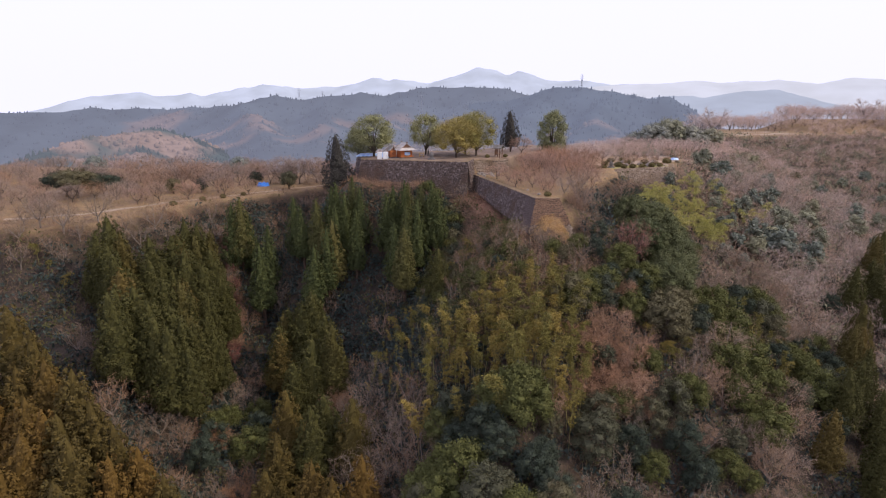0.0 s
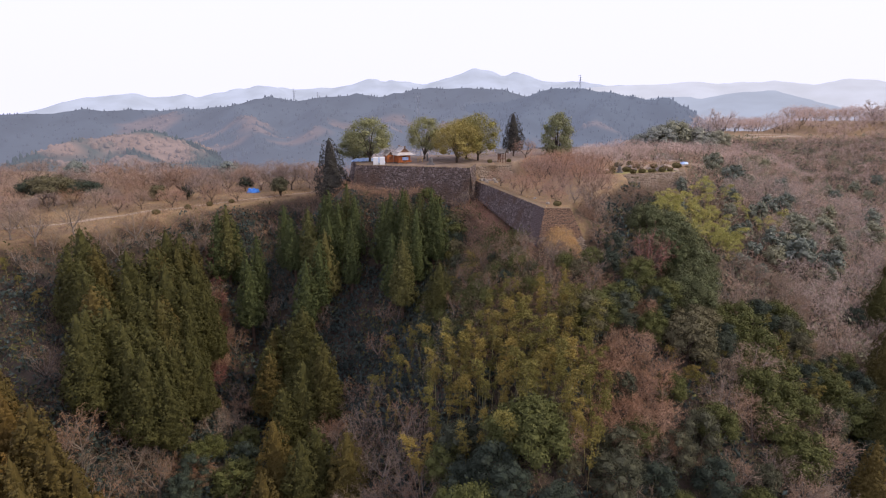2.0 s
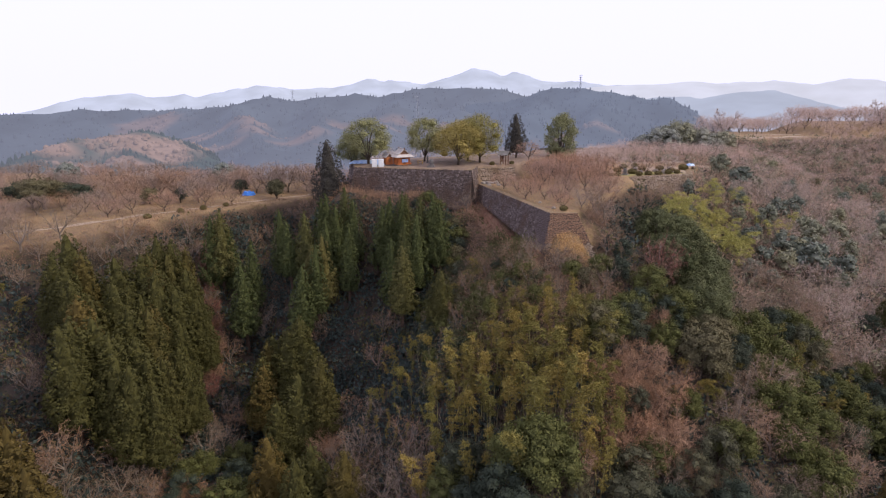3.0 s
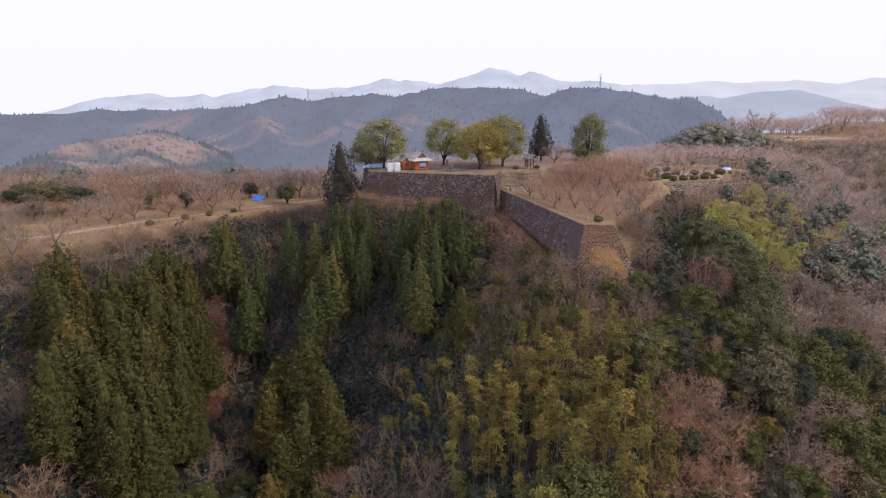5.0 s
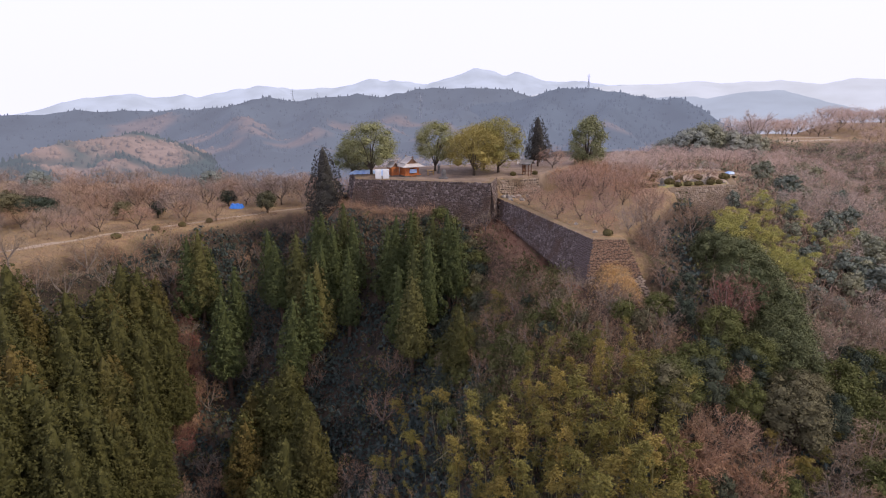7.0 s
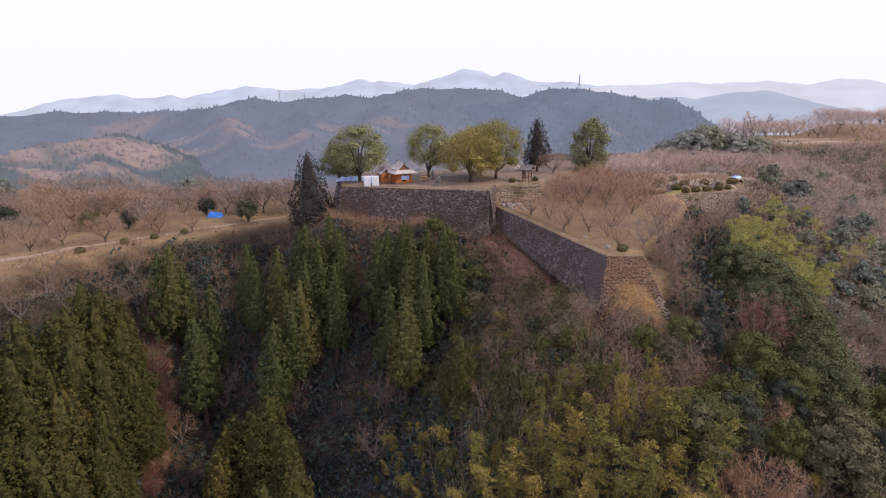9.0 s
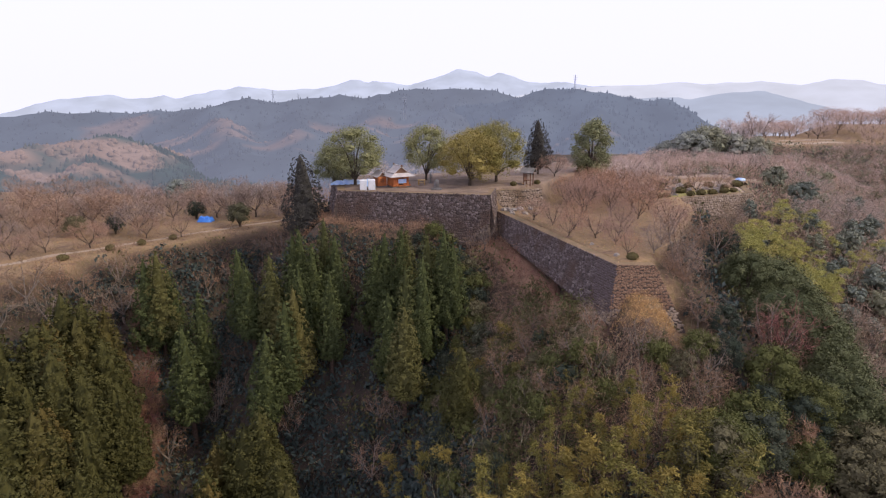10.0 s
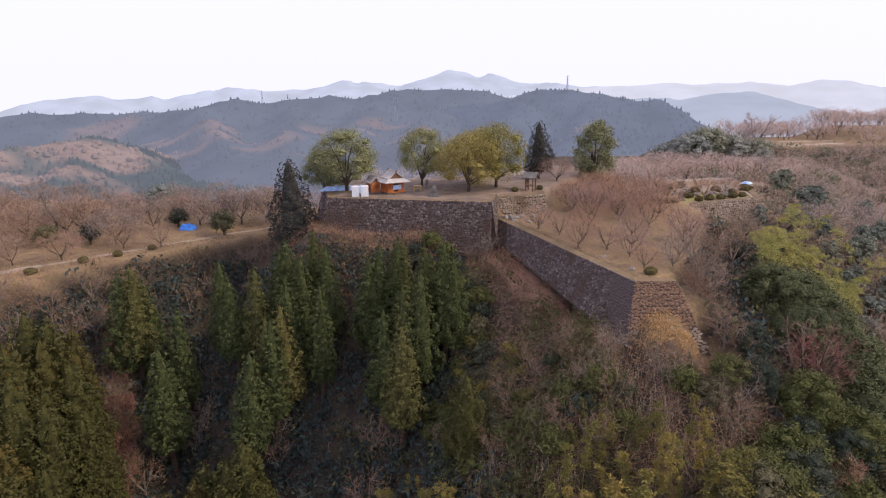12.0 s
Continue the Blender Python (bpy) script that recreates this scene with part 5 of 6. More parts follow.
cover("dry_brush", "tangled pinkish brush on the bank below the ramparts", M_RUSTTWIG, 212, 4600, (-1, 30, 97, 146), 16, 1.1, 0.045,
      slope_test(lambda x, y, p: 0.9 + 0 * x), up=0.25, spread=0.9, height_range=(0.1, 1.0), lump=0.8, twigs=True)
cover("dry_brush", "tangled brown brush along the foot of the yard wall", M_RUSTTWIG, 214, 1500, (-30, 10, 142, 156), 14, 1.0, 0.045,
      lambda x, y, r: np.abs(seg_dist(x, y, (-23, 152.8), (6, 146.6))[0] - 0.6) < 1.5, up=0.8, spread=0.7, height_range=(0.1, 1.3), lump=0.6, twigs=True)
cover("russet_litter", "russet fallen leaves and red-brown brush", M_LITTERLEAF, 205, 5200, (-62, 24, 98, 150), 9, 0.8, 0.08,
      lambda x, y, r: r.uniform(size=len(x)) < russet_share(x, y), up=0.7, spread=0.9, height_range=(0.0, 1.1))
cover("dry_grass", "tufts of straw-coloured dry grass below the rampart", M_GRASSY, 206, 4200, (14, 36, 106, 124), 14, 0.42, 0.12,
      lambda x, y, r: r.uniform(size=len(x)) < np.clip(1.5 - seg_dist(x, y, (20.6, 113.6), (24.0, 112.4))[0] / 1.9, 0, 1), up=0.8, spread=0.8, height_range=(0.02, 0.25), lump=0.3)


def edge_band(x, y, r):
    o = np.minimum.reduce([outside(x, y, p) for p in (TERRACE, LEFT_TERRACE, RIGHT_TERRACE)])
    return (o < 0.6) & (r.uniform(size=len(x)) < 0.6)


cover("dry_grass", "short straw-brown winter lawn on the terraces", M_GRASSY, 207, 9000, (-150, 80, 116, 215), 6, 0.4, 0.14, edge_band, up=1.0, spread=0.5, height_range=(0.0, 0.12), lump=0.5)


def far_woods(name, label, X, Y, Z, mat, seed, count, size):
    """Small crowns that roughen the far hills and their skyline: pointed conifers, low domes where the stand is leafless; one joined mesh."""
    r = np.random.RandomState(seed)
    i = r.choice(X.size, count)
    i = i[Z.flat[i] > -45]
    x, y, z = X.flat[i] + r.uniform(-5, 5, len(i)), Y.flat[i] + r.uniform(-5, 5, len(i)), Z.flat[i]
    bare = leafless(x, y)
    s = size * r.uniform(0.6, 1.2, len(i))
    hh, rr = np.where(bare > 0.5, s * 0.3, s * 0.66), np.where(bare > 0.5, s * 0.75, s * 0.40)
    rings = [(0.0, 1.0), (0.45, 0.9), (0.8, 0.5)]
    a = np.arange(6) * math.pi / 3
    verts = []
    for lv, q in rings:
        q = q * np.where(bare > 0.5, 1.0, 1 - 0.35 * lv)
        w = (rr * q)[:, None] * r.uniform(0.85, 1.15, (len(i), 6))
        verts.append(np.stack([x[:, None] + w * np.cos(a + lv), y[:, None] + w * np.sin(a + lv), np.repeat((z - 2.5 + (hh + 2.5) * lv)[:, None], 6, 1)], 2))
    verts.append(np.stack([x, y, z + hh], 1)[:, None, :])
    verts = np.concatenate(verts, 1)
    j = np.arange(6)
    k = (j + 1) % 6
    quads = np.concatenate([np.stack([j + 6 * n, k + 6 * n, k + 6 * n + 6, j + 6 * n + 6], 1) for n in (0, 1)])
    tris = np.stack([j + 12, k + 12, np.full(6, 18)], 1)
    base = (np.arange(len(i)) * 19)[:, None, None]
    faces = (quads[None] + base).reshape(-1, 4).tolist() + (tris[None] + base).reshape(-1, 3).tolist()
    me = mesh_of(name, verts.reshape(-1, 3).tolist(), faces, mat, smooth=True)
    me.attributes.new("leafless", "FLOAT", "POINT").data.foreach_set("value", np.repeat(bare, 19).astype(np.float32))
    return tagged(new(name, me), label, "woods", kind="stuff")


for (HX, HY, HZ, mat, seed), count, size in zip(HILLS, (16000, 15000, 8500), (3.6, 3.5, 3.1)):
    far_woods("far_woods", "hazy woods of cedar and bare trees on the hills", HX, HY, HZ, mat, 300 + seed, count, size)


# ---- ramparts: battered dry-stone walls ----
def part(name, verts, faces, mat, parent, label="", smooth=False):
    ob = new(name, mesh_of(name, verts, faces, mat, smooth=smooth))
    ob.parent = parent
    if label:
        tagged(ob, label)
    return ob


def stone_shape(seed):
    """One rough stone face, unit wide and high, unit deep along y: a chipped outline that narrows to its front."""
    r = random.Random(seed)
    verts = []
    for depth, size in ((0.0, 1.0), (0.6, 0.97), (1.0, 0.76)):
        for j in range(8):
            a = (j + 0.5) * math.pi / 4
            q = size * 0.5 * (1.16 if depth < 1 else 1.05)
            rr = random.Random(seed * 31 + j)
            k = rr.uniform(0.78, 1.08)
            cx, cz = math.cos(a), math.sin(a)
            big = max(abs(cx), abs(cz))
            verts.append((q * k * cx / big * 0.92, depth * r.uniform(0.85, 1.0), q * k * cz / big * 0.92))
    faces = []
    for i in (0, 1):
        for j in range(8):
            k = (j + 1) % 8
            faces.append((i * 8 + j, i * 8 + 8 + j, i * 8 + 8 + k, i * 8 + k))
    faces.append(tuple(16 + (7 - j) for j in range(8)))
    return verts, faces


STONES = [stone_shape(s) for s in range(7)]
STONE_MESHES = {}


def stone_mesh(k, mat):
    if (k, mat.name) not in STONE_MESHES:
        STONE_MESHES[k, mat.name] = mesh_of("stone", *STONES[k], mat)
    return STONE_MESHES[k, mat.name]


def rampart(name, label, a, b, top, foot_a, foot_b, batter, stone, mat, seed, single=0, from_end=False, lean_a=0.0, lean_b=0.0, rough=1.0):
    """A wall whose top edge runs from a to b, seen from its right-hand side as one walks; it leans back by batter (run per rise)."""
    A, B = Vector((*a, top)), Vector((*b, top))
    along = (B - A).normalized()
    length = (B - A).length
    face = Vector((along.y, -along.x, 0))
    slope = (Vector((0, 0, -1)) + face * batter).normalized()
    normal = along.cross(slope).normalized()
    if normal.dot(face) < 0:
        normal = -normal
    k = math.sqrt(1 + batter * batter)

    def at(s, v, d=0.0):
        return A + along * (s + (lean_a * (1 - s / length) + lean_b * s / length) * v) + slope * v + normal * d

    def deep(s):
        return (top - (foot_a + (foot_b - foot_a) * s / length)) * k

    verts, faces = [], []
    n = max(2, int(length / 1.5))
    for i in range(n + 1):
        s = length * i / n
        for p in (at(s, 0), at(s, deep(s) + 0.6), at(s, deep(s) + 0.6, -1.6), at(s, 0) - face * 1.4):
            verts.append(tuple(p))
        if i:
            m = (i - 1) * 4
            for j in range(4):
                faces.append((m + j, m + (j + 1) % 4, m + 4 + (j + 1) % 4, m + 4 + j))
    faces += [(0, 1, 2, 3), tuple(n * 4 + j for j in (3, 2, 1, 0))]
    index = [1 if f < n * 4 and f % 4 == 3 else 0 for f in range(len(faces))]
    wall = tagged(new(name, mesh_of(name, verts, faces, M_JOINT, M_TURF, index=index)), label, "stone wall", kind="structure")
    r = random.Random(seed)
    items = []
    v = 0.0
    row = 0
    while v < deep(0) + 0.4 or v < deep(length) + 0.4:
        hh = stone * r.uniform(1 - 0.25 * rough, 1 + 0.25 * rough)
        s = -r.uniform(0, stone * 0.6)
        while s < length:
            ww = stone * r.uniform(0.8, 1.7)
            mid = s + ww / 2
            if 0 < mid < length and v < deep(mid) + 0.3:
                items.append((mid, v + hh / 2 + r.uniform(-0.12, 0.12) * stone * 2 * rough, min(ww, 2 * min(mid, length - mid) + 0.5), hh * r.uniform(0.9, 1.12), stone * r.uniform(0.25, 0.55), r.uniform(-0.2, 0.2) * rough ** 1.6, r.randrange(7), r.uniform(-0.06, 0.06)))
            s += ww
        v += hh * 0.97
        row += 1
    if from_end:
        items.sort(key=lambda i: -i[0])
    bulk_v, bulk_f = [], []
    for q, (s, v, ww, hh, dd, turn, shape, tip) in enumerate(items):
        side = along * math.cos(turn) + slope * math.sin(turn)
        up = -slope * math.cos(turn) + along * math.sin(turn)
        out = (normal + along * tip).normalized()
        o = at(s, v, -0.02)
        ww *= 1 + (lean_b - lean_a) * v / length
        m = Matrix(((side.x * ww, out.x * dd, up.x * hh, o.x), (side.y * ww, out.y * dd, up.y * hh, o.y), (side.z * ww, out.z * dd, up.z * hh, o.z), (0, 0, 0, 1)))
        if q < single:
            ob = new("stone", stone_mesh(shape, mat))
            ob.parent = wall
            ob.matrix_basis = m
        else:
            n = len(bulk_v)
            bulk_v += [tuple(m @ Vector(p)) for p in STONES[shape][0]]
            bulk_f += [tuple(i + n for i in f) for f in STONES[shape][1]]
    if bulk_v:
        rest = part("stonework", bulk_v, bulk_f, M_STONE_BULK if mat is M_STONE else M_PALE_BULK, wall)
        tagged(rest, kind="stuff")
    return wall


def island_stone(name, dark, mid, light, moss):
    m, nt, b = principled(name, 0.92)
    geo = nt.nodes.new("ShaderNodeNewGeometry")
    c = ramp_mix(nt, geo.outputs["Random Per Island"], dark, light)
    c = ramp_mix(nt, noise_fac(nt, 1.2, 5, 0.4, 0.65, "World"), c, mid)
    c = ramp_mix(nt, noise_fac(nt, 0.25, 5, 0.5, 0.68, "World"), c, moss)
    nt.links.new(c, b.inputs["Base Color"])
    add_bump(nt, b, noise_fac(nt, 7, 5, 0.2, 0.8, "World"), 0.4, 0.05)
    return m


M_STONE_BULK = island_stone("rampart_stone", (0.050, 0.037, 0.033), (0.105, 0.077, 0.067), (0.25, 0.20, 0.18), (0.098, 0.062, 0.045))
# Remaining stones of the pale walls, with the end wall's painted sunlit tone.
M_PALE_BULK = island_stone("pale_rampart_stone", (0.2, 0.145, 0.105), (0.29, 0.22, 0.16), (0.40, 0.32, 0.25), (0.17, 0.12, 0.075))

rampart("rampart_wall", "dark mossy dry-stone rampart below the shrine yard", (-21.8, 155.4), (6.3, 149.2), 43.0, 34.4, 34.6, 0.2, 0.36, M_STONE, 401, lean_a=-0.2, rough=1.8)
rampart("rampart_wall", "shaded side rampart of the shrine yard", (-26.0, 178.0), (-21.8, 155.4), 43.04, 33.5, 34.4, 0.2, 0.6, M_STONE, 402, lean_b=0.2)
rampart("rampart_wall", "low pale stone wall beside the steps", (8.0, 156.6), (17.5, 159.2), 42.6, 38.6, 38.8, 0.15, 0.45, M_STONE_PALE, 403)
rampart("rampart_wall", "return of the shrine yard rampart", (6.3, 149.2), (8.0, 156.6), 43.04, 34.6, 37.5, 0.15, 0.5, M_STONE, 404)
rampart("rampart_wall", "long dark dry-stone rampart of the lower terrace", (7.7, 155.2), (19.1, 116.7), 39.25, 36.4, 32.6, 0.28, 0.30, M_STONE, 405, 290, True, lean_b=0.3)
# End wall: lighter, warmer stone than the adjoining rampart, sunlight put into colour.
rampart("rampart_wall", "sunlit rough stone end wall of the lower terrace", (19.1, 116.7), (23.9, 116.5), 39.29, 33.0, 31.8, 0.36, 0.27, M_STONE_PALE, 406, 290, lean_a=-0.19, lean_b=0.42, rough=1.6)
rampart("rampart_wall", "weathered stone wall under the garden terrace", (48.4, 169.6), (69.5, 176.9), 38.7, 32.0, 31.5, 0.16, 0.45, M_STONE_PALE, 408)
rampart("rampart_wall", "stone corner wall of the garden terrace", (69.5, 176.9), (73.1, 187.2), 38.7, 31.5, 32.0, 0.25, 0.55, M_STONE_PALE, 409)


# ---- shrine and things on the shrine yard ----
M_REDWOOD = surface("red_painted_wood", (0.52, 0.17, 0.05), (0.40, 0.13, 0.045), 1.5, 0.6, fine=(0.3, 0.1, 0.04))
M_DARKWOOD = surface("dark_wood", (0.14, 0.075, 0.045), (0.2, 0.11, 0.07), 1.8, 0.75)
M_ROOF = surface("pale_roof_tiles", (0.42, 0.37, 0.34), (0.54, 0.49, 0.45), 0.9, 0.6, fine=(0.3, 0.26, 0.24))
M_WHITE = surface("white_panel", (0.74, 0.74, 0.74), (0.66, 0.66, 0.65), 0.8, 0.5, bump=0.05)
M_TARP = surface("blue_tarpaulin", (0.05, 0.22, 0.75), (0.1, 0.32, 0.85), 1.2, 0.45, bump=0.6)
M_TARP_PALE = surface("pale_blue_sheet", (0.30, 0.48, 0.80), (0.62, 0.74, 0.90), 0.9, 0.5, bump=0.6)
M_GREYSTONE = surface("grey_carved_stone", (0.12, 0.11, 0.10), (0.19, 0.175, 0.16), 1.5, 0.9)
M_TIMBER = surface("yellow_timber", (0.5, 0.33, 0.13), (0.42, 0.26, 0.1), 1.5, 0.7)
M_METAL = surface("galvanised_steel", (0.32, 0.34, 0.37), (0.4, 0.42, 0.45), 2, 0.5, 0.6, bump=0)
M_ROCK = surface("garden_rock", (0.22, 0.19, 0.16), (0.34, 0.3, 0.26), 1.0, 0.9, vary=(0.28, 0.24, 0.2))
M_HEDGE = leaf_material("clipped_shrub_leaves", (0.07, 0.06, 0.025), (0.12, 0.10, 0.04), (0.20, 0.16, 0.07))


def box(cx, cy, z0, wx, wy, hz, taper=0.0, bevel=0.03):
    """A block with chamfered upright edges."""
    out_v, out_f = [], []
    b = min(bevel, wx * 0.3, wy * 0.3)
    for z, t in ((z0, 0), (z0 + hz, taper)):
        hx, hy = wx / 2 - t, wy / 2 - t
        for x, y in ((-hx + b, -hy), (hx - b, -hy), (hx, -hy + b), (hx, hy - b), (hx - b, hy), (-hx + b, hy), (-hx, hy - b), (-hx, -hy + b)):
            out_v.append((cx + x, cy + y, z))
    for j in range(8):
        k = (j + 1) % 8
        out_f.append((j, k, 8 + k, 8 + j))
    out_f += [tuple(range(7, -1, -1)), tuple(range(8, 16))]
    return np.array(out_v), out_f


def slab(p, q, r, s, thick):
    """A tilted slab between four corners."""
    p, q, r, s = (np.array(v, float) for v in (p, q, r, s))
    n = unit(np.cross(q - p, s - p)) * thick
    v = np.array([p, q, r, s, p - n, q - n, r - n, s - n])
    return v, [(0, 1, 2, 3), (7, 6, 5, 4), (0, 4, 5, 1), (1, 5, 6, 2), (2, 6, 7, 3), (3, 7, 4, 0)]


def root(name, label, category, x, y, z=None, turn=0.0, group=""):
    ob = tagged(new(name), label, category, group)
    ob.matrix_basis = pose(x, y, height(x, y) if z is None else z, 0, 0, turn)
    return ob


def add(name, pieces, mat, parent, label=""):
    return part(name, *gather(pieces if isinstance(pieces, list) else [pieces]), mat, parent, label)


def gable_roof(w, d, eave, ridge_z, over, thick=0.14, curve=0.12):
    """Two roof slopes, slightly hollow, ridge along y."""
    left, right = [], []
    for side, store in ((-1, left), (1, right)):
        for i in range(4):
            s0, s1 = i / 4, (i + 1) / 4
            x0, x1 = side * (w / 2 + over) * (1 - s0), side * (w / 2 + over) * (1 - s1)
            z0 = eave + (ridge_z - eave) * (s0 - curve * math.sin(math.pi * s0))
            z1 = eave + (ridge_z - eave) * (s1 - curve * math.sin(math.pi * s1))
            y0, y1 = -d / 2 - over * 0.7, d / 2 + over * 0.7
            a = [(x0, y0, z0), (x0, y1, z0), (x1, y1, z1), (x1, y0, z1)]
            store.append(slab(*(a if side < 0 else a[::-1]), thick))
    return left, right


def shrine(x, y, turn):
    s = root("shrine_hall", "small red-painted wooden shrine hall with pale hipped gable roof", "shrine", x, y, None, turn)
    add("stone_base", box(0, 0, -0.4, 5.4, 5.0, 0.7), M_GREYSTONE, s)
    add("floor_deck", box(0, 0, 0.45, 5.2, 4.8, 0.16), M_REDWOOD, s)
    for px in (-2.1, -0.75, 0.75, 2.1):
        for py in (-1.9, 1.9):
            add("post", box(px, py, 0.3, 0.2, 0.2, 2.5), M_REDWOOD, s)
    for name, args in (("wall_panel", (0, 1.85, 0.6, 4.2, 0.12, 2.0)), ("wall_panel", (-2.1, 0, 0.6, 0.12, 3.8, 2.0)), ("wall_panel", (2.1, 0, 0.6, 0.12, 3.8, 2.0)), ("wall_panel", (-1.4, -1.85, 0.6, 1.3, 0.12, 2.0)), ("wall_panel", (1.4, -1.85, 0.6, 1.3, 0.12, 2.0))):
        add(name, box(*args), M_REDWOOD, s)
    add("lintel", box(0, -1.92, 2.45, 4.6, 0.16, 0.25), M_DARKWOOD, s)
    add("doorway_curtain", box(0.3, -2.05, 1.05, 2.3, 0.04, 1.0), M_TARP_PALE, s, "blue and white cloth curtain")
    add("offering_step", [box(0, -2.75, 0.0, 2.0, 0.5, 0.25), box(0, -2.45, 0.22, 2.0, 0.4, 0.22)], M_DARKWOOD, s)
    for py in (-2.3, 2.3):
        for px in (-1.9, 1.9):
            add("railing", [box(px, py, 0.6, 1.1, 0.06, 0.08), box(px, py, 0.95, 1.1, 0.06, 0.08), box(px - 0.5, py, 0.6, 0.08, 0.08, 0.5), box(px + 0.5, py, 0.6, 0.08, 0.08, 0.5)], M_REDWOOD, s)
    # skirt roof
    e, i, z0, z1 = 3.5, 2.0, 2.75, 3.5
    for name, c in (("roof_skirt", ((-e, -e, z0), (e, -e, z0), (i, -i, z1), (-i, -i, z1))), ("roof_skirt", ((e, -e, z0), (e, e, z0), (i, i, z1), (i, -i, z1))), ("roof_skirt", ((e, e, z0), (-e, e, z0), (-i, i, z1), (i, i, z1))), ("roof_skirt", ((-e, e, z0), (-e, -e, z0), (-i, -i, z1), (-i, i, z1)))):
        add(name, slab(*c, 0.12), M_ROOF, s)
    left, right = gable_roof(4.0, 4.2, 3.42, 5.0, 0.25)
    add("roof_slope", left, M_ROOF, s)
    add("roof_slope", right, M_ROOF, s)
    for py in (-1.9, 1.9):
        v = [(-1.9, py, 3.45), (1.9, py, 3.45), (0, py, 4.85), (-1.9, py + 0.08, 3.45), (1.9, py + 0.08, 3.45), (0, py + 0.08, 4.85)]
        add("gable", (np.array(v), [(0, 1, 2), (5, 4, 3), (0, 3, 4, 1), (1, 4, 5, 2), (2, 5, 3, 0)]), M_DARKWOOD, s)
    add("ridge_beam", box(0, 0, 4.95, 0.32, 5.0, 0.28), M_ROOF, s)
    for py in (-2.45, 2.45):
        add("ridge_end", box(0, py, 4.95, 0.42, 0.16, 0.5), M_DARKWOOD, s)
    return s


shrine(-10.7, 160.4, 28).scale = (0.74, 0.74, 0.82)


def side_hall(x, y, turn):
    s = root("side_hall", "narrow red wooden side hall with grey gable roof", "shrine", x, y, None, turn)
    add("stone_base", box(0, 0, -0.4, 2.6, 3.4, 0.65), M_GREYSTONE, s)
    for px in (-1.05, 1.05):
        add("wall_panel", box(px, 0, 0.25, 0.12, 3.0, 2.1), M_REDWOOD, s)
    for py in (-1.45, 1.45):
        add("wall_panel", box(0, py, 0.25, 2.0, 0.12, 2.1), M_REDWOOD, s)
    add("window_grille", [box(-0.45 + 0.15 * k, -1.54, 1.0, 0.06, 0.05, 0.9) for k in range(7)], M_DARKWOOD, s)
    left, right = gable_roof(2.2, 3.2, 2.25, 3.5, 0.45)
    add("roof_slope", left, M_ROOF, s)
    add("roof_slope", right, M_ROOF, s)
    for py in (-1.5, 1.5):
        v = [(-1.1, py, 2.3), (1.1, py, 2.3), (0, py, 3.4), (-1.1, py + 0.08, 2.3), (1.1, py + 0.08, 2.3), (0, py + 0.08, 3.4)]
        add("gable", (np.array(v), [(0, 1, 2), (5, 4, 3), (0, 3, 4, 1), (1, 4, 5, 2), (2, 5, 3, 0)]), M_DARKWOOD, s)
    add("ridge_beam", box(0, 0, 3.42, 0.22, 3.8, 0.2), M_DARKWOOD, s)
    return s


side_hall(-14.3, 161.0, 28).scale = (0.8, 0.8, 0.86)


def cabin(x, y, turn, label):
    s = root("portable_cabin", label, "cabin", x, y, None, turn, "white cabins")
    add("body", box(0, 0, 0, 1.3, 1.5, 1.75), M_WHITE, s)
    add("roof", box(0, 0, 1.74, 1.42, 1.62, 0.12, 0.05), M_WHITE, s)
    add("door", box(0, -0.77, 0.12, 0.7, 0.04, 1.5), M_WHITE, s)
    add("door_handle", box(0.24, -0.81, 0.85, 0.05, 0.05, 0.16), M_METAL, s)
    add("skid", [box(-0.5, 0, -0.15, 0.12, 1.5, 0.17), box(0.5, 0, -0.15, 0.12, 1.5, 0.17)], M_METAL, s)


cabin(-17.1, 156.6, 8, "small white portable cabin at the wall edge")
cabin(-15.5, 156.6, 8, "small white portable cabin at the wall edge")


def covered_pile(name, label, category, x, y, wx, wy, hz, turn, mat, seed, z=None):
    """A heap under a sheet: sagging, creased cover with weights round its hem."""
    r = random.Random(seed)
    s = root(name, label, category, x, y, z, turn)
    n, m = 12, 7
    v, f = [], []
    for j in range(m + 1):
        for i in range(n + 1):
            u, w = i / n * 2 - 1, j / m * 2 - 1
            edge = min(1, 3.2 * (1 - max(abs(u), abs(w))))
            v.append((u * wx / 2 * (1 + 0.04 * r.uniform(-1, 1)), w * wy / 2, max(0.02, hz * edge * (0.86 + 0.14 * math.sin(u * 7 + w * 3)) + r.uniform(-0.05, 0.05))))
    for j in range(m):
        for i in range(n):
            k = j * (n + 1) + i
            f.append((k, k + 1, k + n + 2, k + n + 1))
    add("cover_sheet", (np.array(v), f), mat, s)
    for k in range(6):
        a = k * 2.4 % (2 * wx + 2 * wy)
        px = -wx / 2 + (k + 0.5) * wx / 6
        add("weight", box(px, -wy / 2 - 0.05, -0.02, 0.28, 0.2, 0.14), M_GREYSTONE, s)
    return s


